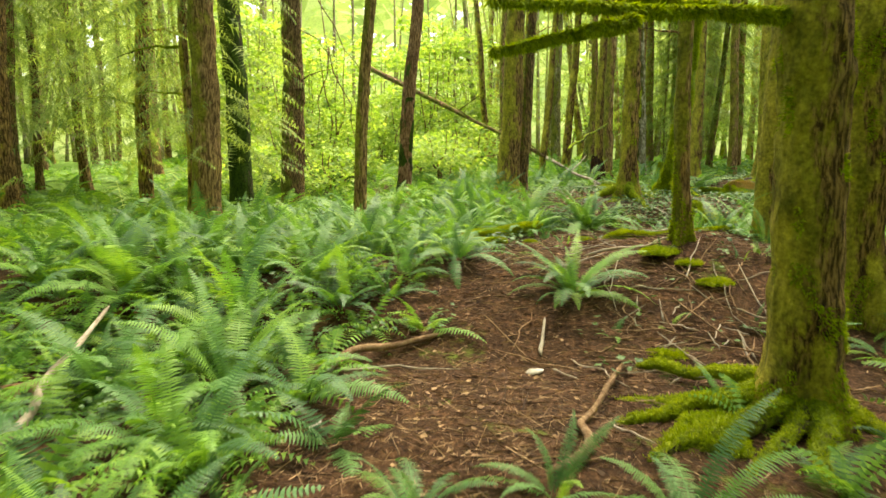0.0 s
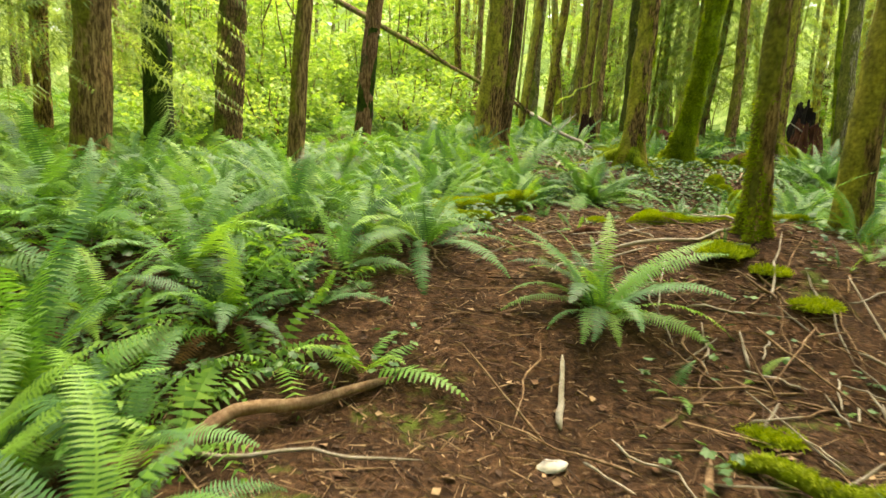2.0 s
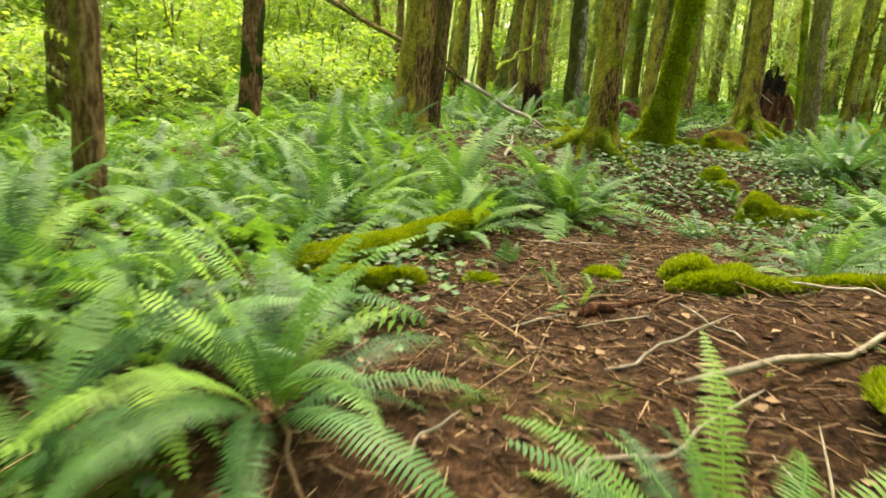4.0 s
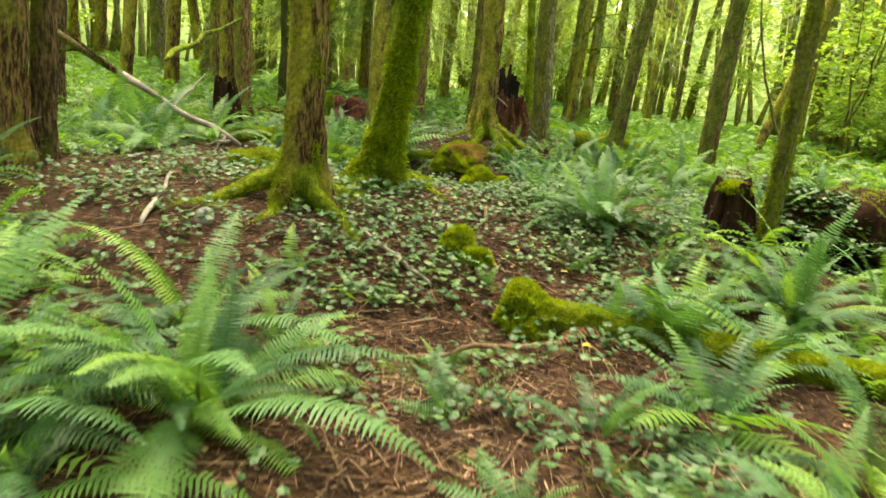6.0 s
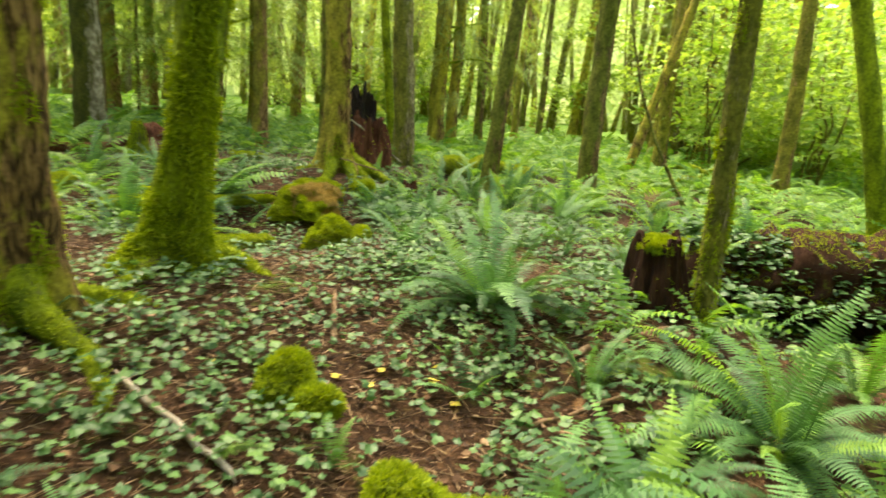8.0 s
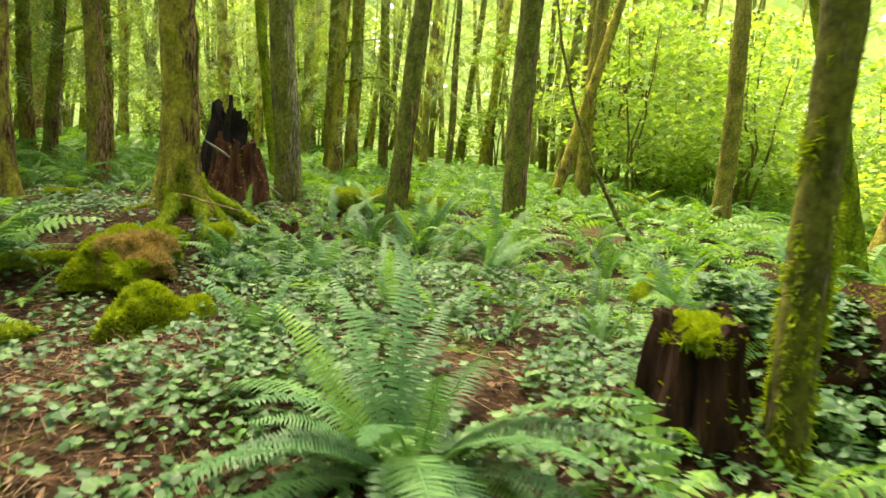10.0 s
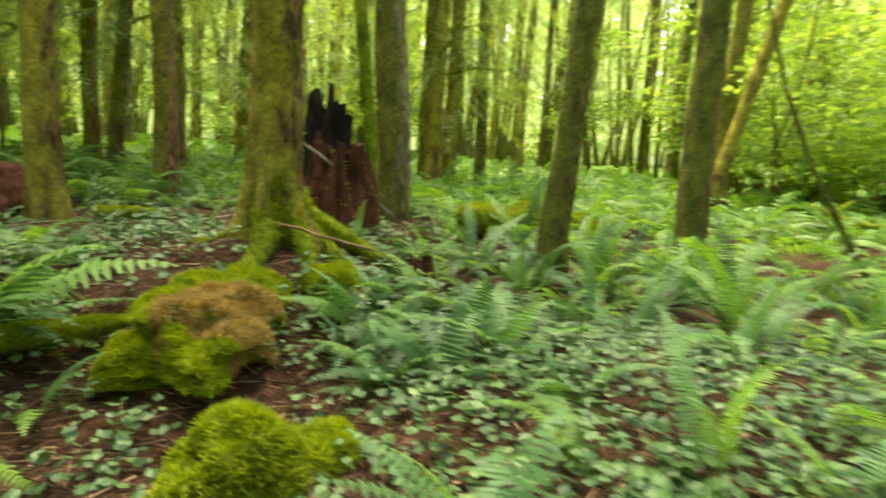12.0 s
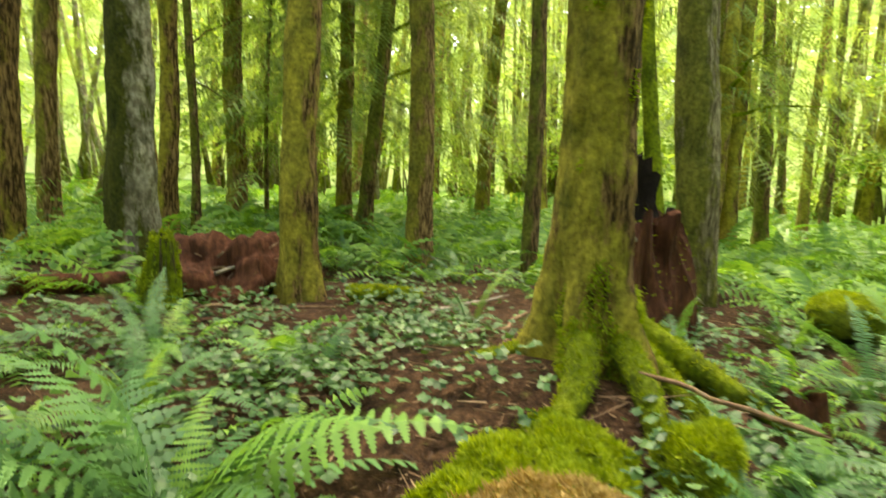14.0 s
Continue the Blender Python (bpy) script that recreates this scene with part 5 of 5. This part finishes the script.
log("fallen_branch", "thin dead twig lying across dry moss", ((6.55, 13.85, 0.48), (6.9, 13.5, 0.45)), 0.008, WOOD, "branch", seed=57, wobble=0.06)
stump("rotten_stump", "crumbled red rotten wood poking from a root", 7.92, 14.25, 0.11, 0.26, ROT, 58, 0.5)
log("mossy_log", "mossy log behind leaning trunks", ((9.1, 15.0, 0.24), (10.9, 14.6, 0.12)), 0.17, MOSS, moss=4200, seed=59, wobble=0.2, rough=0.6, taper=0.6)
stump("burnt_stump", "tall red rotten stump with a charred jagged crown", 8.2, 15.62, 0.29, 0.95, ROT, 61, 0.3, 300, splinters=4)
stump("charred_snag", "black charred spire of an old stump", 8.2, 15.8, 0.24, 1.35, CHAR, 62, 0.3, 0, splinters=4)
log("fallen_branch", "thin pale stick leaning against the red stump", ((7.65, 15.35, 0.75), (9.0, 15.75, 0.1)), 0.012, WOOD_PALE, "branch", seed=63, wobble=0.08)
log("mossy_log", "mossy root end at the edge of the litter", ((6.6, 16.75, 0.08), (7.2, 16.75, 0.03)), 0.055, MOSS, moss=700, seed=64)
heap = thing("debris_heap", 5.98, 17.5, ground_z(5.98, 17.5) - 0.05, "low heap of rotten wood and woody debris", "debris heap")
part("rotten_wood", soup([dome(0.55, 0.45, 0.42, 65, 0.55, 4.0, 20, 40)], "rotten_wood"), ROT, heap)
for k in range(9):
    a = 0.7 * k
    p0, p1 = Vector((0.4 * math.cos(a), 0.35 * math.sin(a), 0.12 + 0.02 * k)), Vector((0.35 * math.cos(a + 2.2), 0.3 * math.sin(a + 2.2), 0.3 + 0.03 * (k % 4)))
    part("stick", soup([tube(bent(p0, p1, 6, 0.08, k), [0.016 * (1 - 0.1 * i) for i in range(7)], 5, 0.3, 9.0)], "stick"), WOOD if k % 3 else WOOD_PALE, heap)
moss_mound("moss_cushion", "moss cushion on a decayed stump", 6.0, 17.8, 0.24, 0.17, 0.16, 0, 66, 1500, lift=0.2)
stump("mossy_stub", "short upright stub wrapped in green moss", 5.43, 17.0, 0.11, 0.62, BARK_GREEN, 67, 0.25, 1800)
log("rotten_log", "brown rotten log in the undergrowth", ((4.0, 17.6, 0.06), (5.3, 17.5, 0.08)), 0.08, ROT, seed=68)

# towards the light
sap = thing("bent_sapling", 11.6, 12.1, ground_z(11.6, 12.1), "thin bare dark sapling bent to one side", "sapling")
part("stem", soup([tube([(0, 0, -0.05), (-0.12, 0.25, 0.35), (-0.3, 0.65, 1.1), (-0.38, 0.95, 1.8), (-0.42, 1.2, 2.6), (-0.4, 1.4, 3.5)], [0.035, 0.03, 0.025, 0.02, 0.016, 0.01], 7, 0.2, 6.0)], "stem"), BARK_DARK, sap)
log("mossy_branch", "mossy arching branch lying in ferns", ((13.6, 13.7, 0.35), (15.0, 11.8, 0.1)), 0.05, BARK_GREEN, "branch", moss=0, seed=71, wobble=0.3)
log("mossy_branch", "mossy forked branch over ferns", ((13.0, 13.3, 0.12), (14.9, 13.1, 0.5)), 0.035, BARK_GREEN, "branch", seed=72, wobble=0.3)
log("mossy_log", "short upright-leaning post covered in yellow moss", ((9.3, 11.25, 0.05), (10.9, 11.65, 0.14)), 0.07, MOSS, moss=2200, seed=73, wobble=0.02)

# moss-hung boughs over the start
bough = thing("mossy_bough", 2.16, 3.55, 0.0, "mossy bough with hanging moss reaching from a conifer", "branch")
arms = (((-0.1, 0, 2.28), (-1.82, -0.14, 2.33), 0.03), ((-1.05, -0.1, 2.25), (-1.8, -0.16, 2.07), 0.022), ((-0.5, -0.05, 2.28), (-1.15, 0.35, 2.5), 0.02))
for k, (a, b, r) in enumerate(arms):
    me = soup([tube(bent(a, b, 12, 0.12, 80 + k), [r * (1 - 0.05 * i) for i in range(13)], 8, 0.4, 9.0)], "limb")
    part("limb", me, BARK_GREEN, bough)
    p, nr = surface_points(me, 5000, RNG, -1.0)
    nr = nr * 0.7 + np.array((0, 0, -0.8))
    v, f = tufts(p, nr, 1.9, RNG)
    part("hanging_moss", big_mesh("hanging_moss", v, f), MOSS_TUFT, bough)["kind"] = "stuff"
# drooping bare twigs by the dark hemlock
droop = thing("dead_branch", -3.0, 14.3, 4.6, "dark dead branch with drooping twigs", "branch")
for k, (a, b) in enumerate((((-0.6, 0.3, -0.1), (0.3, 0, -0.9)), ((0.2, 0, -0.8), (-0.1, -0.2, -2.9)), ((0.0, 0, 0.3), (1.3, -0.1, -1.8)), ((0.2, 0, -0.7), (0.9, 0, -3.2)))):
    part("twig", soup([tube(bent(a, b, 8, 0.3, 90 + k), [0.018 * (1 - 0.1 * i) for i in range(9)], 5, 0.3, 9.0)], "twig"), BARK_DARK, droop)

for k, (a, b, r) in enumerate((((6.9, 16.1), (7.8, 16.5), 0.018), ((6.7, 15.2), (7.6, 15.9), 0.02), ((5.6, 16.7), (6.4, 16.3), 0.015), ((6.4, 16.9), (6.6, 17.6), 0.02), ((5.7, 17.2), (6.3, 17.5), 0.015), ((8.0, 17.8), (8.9, 17.6), 0.03), ((5.5, 17.0), (5.8, 17.9), 0.014))):
    log("fallen_branch", "dead brown branch on the leafy floor beyond the mound", ((*a, 0.03), (*b, 0.08 + 0.3 * (k in (4, 6)))), r, WOOD if k % 3 else WOOD_PALE, "branch", seed=300 + k, taper=0.5, wobble=0.12)


# ---- the leafy carpet ----
GL_V = [(0, 0, 0)]
for k in range(15):
    a = -2.65 + 5.3 * k / 14
    rr = 0.52 + 0.11 * math.cos(5.9 * a) * (0.4 + 0.6 * math.cos(a / 2)) + (0.04 if k % 2 else -0.04)
    GL_V.append((0.25 + rr * 1.1 * math.cos(a), rr * math.sin(a), 0.07 * math.cos(2 * a) - 0.05 * abs(math.sin(a))))
GL_F = [(0, k, k + 1) for k in range(1, 15)]
GL_V = np.array(GL_V)
PATCHES = ((4.4, 10.6, 1.6, 1.0), (3.0, 11.2, 1.5, 0.7), (6.6, 11.2, 1.5, 1.0), (5.5, 9.7, 0.9, 0.8), (7.3, 12.6, 1.3, 1.0), (7.2, 13.4, 0.8, 1.0), (3.3, 9.7, 0.9, 0.55), (7.2, 9.9, 1.1, 1.0), (8.4, 9.3, 1.0, 0.8), (4.6, 13.6, 1.2, 0.9), (4.2, 12.4, 0.9, 0.8), (2.2, 12.4, 1.2, 0.7),
           (6.5, 16.0, 1.2, 0.5), (-2.4, 4.1, 1.1, 0.9), (-1.6, 5.4, 1.2, 0.8), (-0.6, 5.3, 0.7, 0.5), (-0.2, 7.6, 1.3, 0.8), (0.6, 10.2, 1.6, 0.8), (3.6, 8.4, 0.8, 0.5), (2.9, 5.6, 0.9, 0.12), (5.0, 15.5, 1.2, 0.8), (8.3, 12.0, 1.2, 0.8), (5.6, 10.9, 1.0, 1.0), (2.0, 4.6, 0.9, 0.1), (4.9, 9.0, 0.7, 0.7), (5.5, 16.0, 1.2, 0.8), (6.6, 15.6, 1.0, 0.8), (7.3, 17.5, 1.2, 0.5), (7.1, 13.2, 0.9, 1.0), (6.2, 15.0, 0.8, 0.8), (5.9, 11.6, 0.8, 1.0), (6.3, 10.7, 0.9, 0.8), (8.3, 14.3, 1.0, 0.9), (9.3, 14.8, 1.0, 0.7), (7.7, 14.9, 0.8, 0.7), (2.8, 7.5, 0.6, 0.6), (2.5, 8.5, 0.6, 0.5), (3.2, 8.0, 0.6, 0.6))
rng = np.random.default_rng(77)
spots = []
for a, b, r, dens in PATCHES:
    k = int(150 * r * r * dens)
    ang, rad = rng.uniform(0, 6.283, k), r * np.sqrt(rng.random(k))
    spots += list(zip(a + np.cos(ang) * rad, b + np.sin(ang) * rad))
spots = np.array(spots)
spots = spots[value_noise(spots[:, 0], spots[:, 1], 2.2, 12) > -0.45]
order = rng.permutation(len(spots))
spots = spots[order]

# plants that can be told apart, by the path
leaf_me = big_mesh("leaf", GL_V, GL_F)
leaf_me.materials.append(leaf_material("ground_leaf_single", (0.04, 0.105, 0.028), (0.072, 0.16, 0.042), (0.12, 0.23, 0.06), 0.33, 0.45))
STEM_ME = soup([tube([(0, 0, -0.02), (0.004, 0, 0.5), (0, 0, 1.0)], [0.012, 0.01, 0.008], 4)], "stalk")
STEM_ME.materials.append(FROND_NEW)
single, rest = [], []
for x, y in spots:
    if len(single) < 170 and 0.35 < off_path(x, y) < 1.7 and 8.5 < y < 13.2:
        single.append((x, y))
    else:
        rest.append((x, y))
for x, y in single:
    t = thing("leafy_plant", x, y, ground_z(x, y), "small woodland plant with rounded lobed green leaves", "plant", "leafy ground plants", rng.uniform(0, 360))
    for k in range(int(rng.integers(2, 5))):
        a, rr, hh, s = k * 2.1 + rng.uniform(-0.4, 0.4), rng.uniform(0.02, 0.07), rng.uniform(0.05, 0.13), rng.uniform(0.035, 0.062)
        lf_ = part("leaf", leaf_me, None, t)
        lf_.matrix_basis = Matrix.LocRotScale((rr * math.cos(a), rr * math.sin(a), hh), Euler((rng.normal(0, 0.2), rng.uniform(-0.1, 0.35), a)), (s, s, s))
rest = np.array(rest)
n = len(rest) * 5
base = np.repeat(rest, 5, 0) + rng.normal(0, 0.07, (n, 2))
zz = height(base[:, 0], base[:, 1]) + rng.uniform(0.03, 0.13, n)
v, f = scatter(GL_V, GL_F, np.column_stack([base, zz]), turns_of(rng.uniform(0, 6.28, n), rng.uniform(-0.2, 0.55, n), rng.normal(0, 0.3, n)), rng.uniform(0.024, 0.056, n))
cover = new("ground_leaves", big_mesh("ground_leaves", v, f))
cover.data.materials.append(COVER)
tagged(cover, "carpet of small round-lobed green leaves", "ground plants", kind="stuff")

# leaves on top of the large rotten log and the root mound
n = 5200
u, side = rng.random(n), rng.normal(0.04, 0.25, n)
lx, ly = 7.05 + 2.55 * u - side * 0.64, 10.05 - 2.15 * u - side * 0.76
lz = height(7.05 + 2.55 * u, 10.05 - 2.15 * u) + 0.22 + 0.12 * u + np.sqrt(np.clip((0.32 + 0.13 * u) ** 2 - side ** 2, 0.0, 1)) + rng.uniform(0.0, 0.12, n)
v, f = scatter(GL_V, GL_F, np.column_stack([lx, ly, lz]), turns_of(rng.uniform(0, 6.28, n), rng.uniform(-0.1, 0.5, n), rng.normal(0, 0.3, n)), rng.uniform(0.03, 0.06, n))
logtop = new("log_plants", big_mesh("log_plants", v, f))
logtop.data.materials.append(COVER)
tagged(logtop, "low green plants growing along a rotten log", "ground plants", kind="stuff")

# ---- litter ----
TW_V = np.array([(0, -0.5, 0), (0, 0.3, 0.5), (0, 0.3, -0.5), (1, -0.2, 0.05), (1, 0.2, 0.1), (1, 0, -0.2)])
TW_F = np.array([(0, 3, 4), (0, 4, 1), (1, 4, 5), (1, 5, 2), (2, 5, 3), (2, 3, 0)])


FL_V = np.array([(0, -0.5, 0), (0, 0.5, 0.2), (1, 0.3, 0.3), (1, -0.3, 0)])
FL_F = np.array([(0, 3, 2), (0, 2, 1)])


def strew(name, label, count, length, width, mat, seed, reach, tilt, yellow=False):
    rng = np.random.default_rng(seed)
    pts = []
    while len(pts) < count:
        k = int(rng.integers(0, len(LINE) - 1))
        u = rng.random()
        x = LINE[k][0] * (1 - u) + LINE[k + 1][0] * u + rng.normal(0, reach)
        y = LINE[k][1] * (1 - u) + LINE[k + 1][1] * u + rng.normal(0, reach) + 0.8
        pts.append((x, y))
    p = np.array(pts)
    p = np.column_stack([p, height(p[:, 0], p[:, 1]) + 0.006])
    ln = rng.lognormal(math.log(length), 0.5, count)
    t = turns_of(rng.uniform(0, 6.28, count), -np.abs(rng.normal(0, tilt, count)), rng.uniform(0, 6.28, count))
    w = width * rng.uniform(0.6, 1.5, count)
    t = t * np.stack([ln, w, w], -1)[:, None, :]
    v, f = scatter(TW_V if length > 0.1 else FL_V, TW_F if length > 0.1 else FL_F, p, t, np.ones(count))
    ob = new(name, big_mesh(name, v, f))
    ob.data.materials.append(mat)
    tagged(ob, label, "litter", kind="stuff")


strew("needle_litter", "fallen brown needles and flakes on the soil", 76000, 0.045, 0.005, LITTER, 101, 1.5, 0.15)
strew("twig_litter", "fine dead twigs scattered over the litter", 7000, 0.16, 0.0055, LITTER, 102, 1.3, 0.10)

# fallen flakes of dead leaves, some pale or yellow
rng = np.random.default_rng(103)
n = 2600
k = rng.integers(0, len(LINE) - 1, n)
u = rng.random(n)
la, lb = np.array(LINE)[k], np.array(LINE)[k + 1]
p = la * (1 - u)[:, None] + lb * u[:, None] + rng.normal(0, 1.3, (n, 2))
v, f = scatter(LEAF_V, LEAF_F, np.column_stack([p, height(p[:, 0], p[:, 1]) + 0.012]), turns_of(rng.uniform(0, 6.28, n), rng.normal(0, 0.25, n), rng.normal(0, 0.25, n)), rng.uniform(0.02, 0.055, n))
ob = new("leaf_litter", big_mesh("leaf_litter", v, f))
ob.data.materials.append(LITTER)
tagged(ob, "dead brown leaf flakes on the forest floor", "litter", kind="stuff")

# larger single twigs on the bare slope
rng = random.Random(7)
for k in range(120):
    if k >= 84:
        x, y = rng.gauss(1.95, 0.45), rng.gauss(4.85, 0.4)
    elif k < 54:
        x, y = rng.gauss(2.2, 0.6), rng.gauss(4.9, 0.6)
    else:
        x, y = rng.gauss(1.6, 0.8), rng.gauss(6.3, 0.7)
    a, ln = rng.uniform(0, 6.28), rng.uniform(0.2, 0.75) if k < 84 else rng.uniform(0.12, 0.4)
    x2, y2 = x + math.cos(a) * ln, y + math.sin(a) * ln
    log("twig", "thin tan dead twig on needle litter", ((x, y, 0.015), (x2, y2, rng.uniform(0.01, 0.1))), rng.uniform(0.005, 0.011), WOOD if k % 3 else WOOD_PALE, "twig", seed=200 + k, taper=0.5, wobble=0.15, segs=5)["group"] = "scattered twigs"
for k in range(9):
    x, y = rng.gauss(4.6, 0.5), rng.gauss(10.0, 0.5)
    t = thing("fallen_leaf", x, y, ground_z(x, y) + 0.02, "small yellow fallen leaf on litter", "leaf", "yellow fallen leaves", rng.uniform(0, 360))
    part("blade", big_mesh("blade", GL_V * 0.05, GL_F), YELLOW, t)
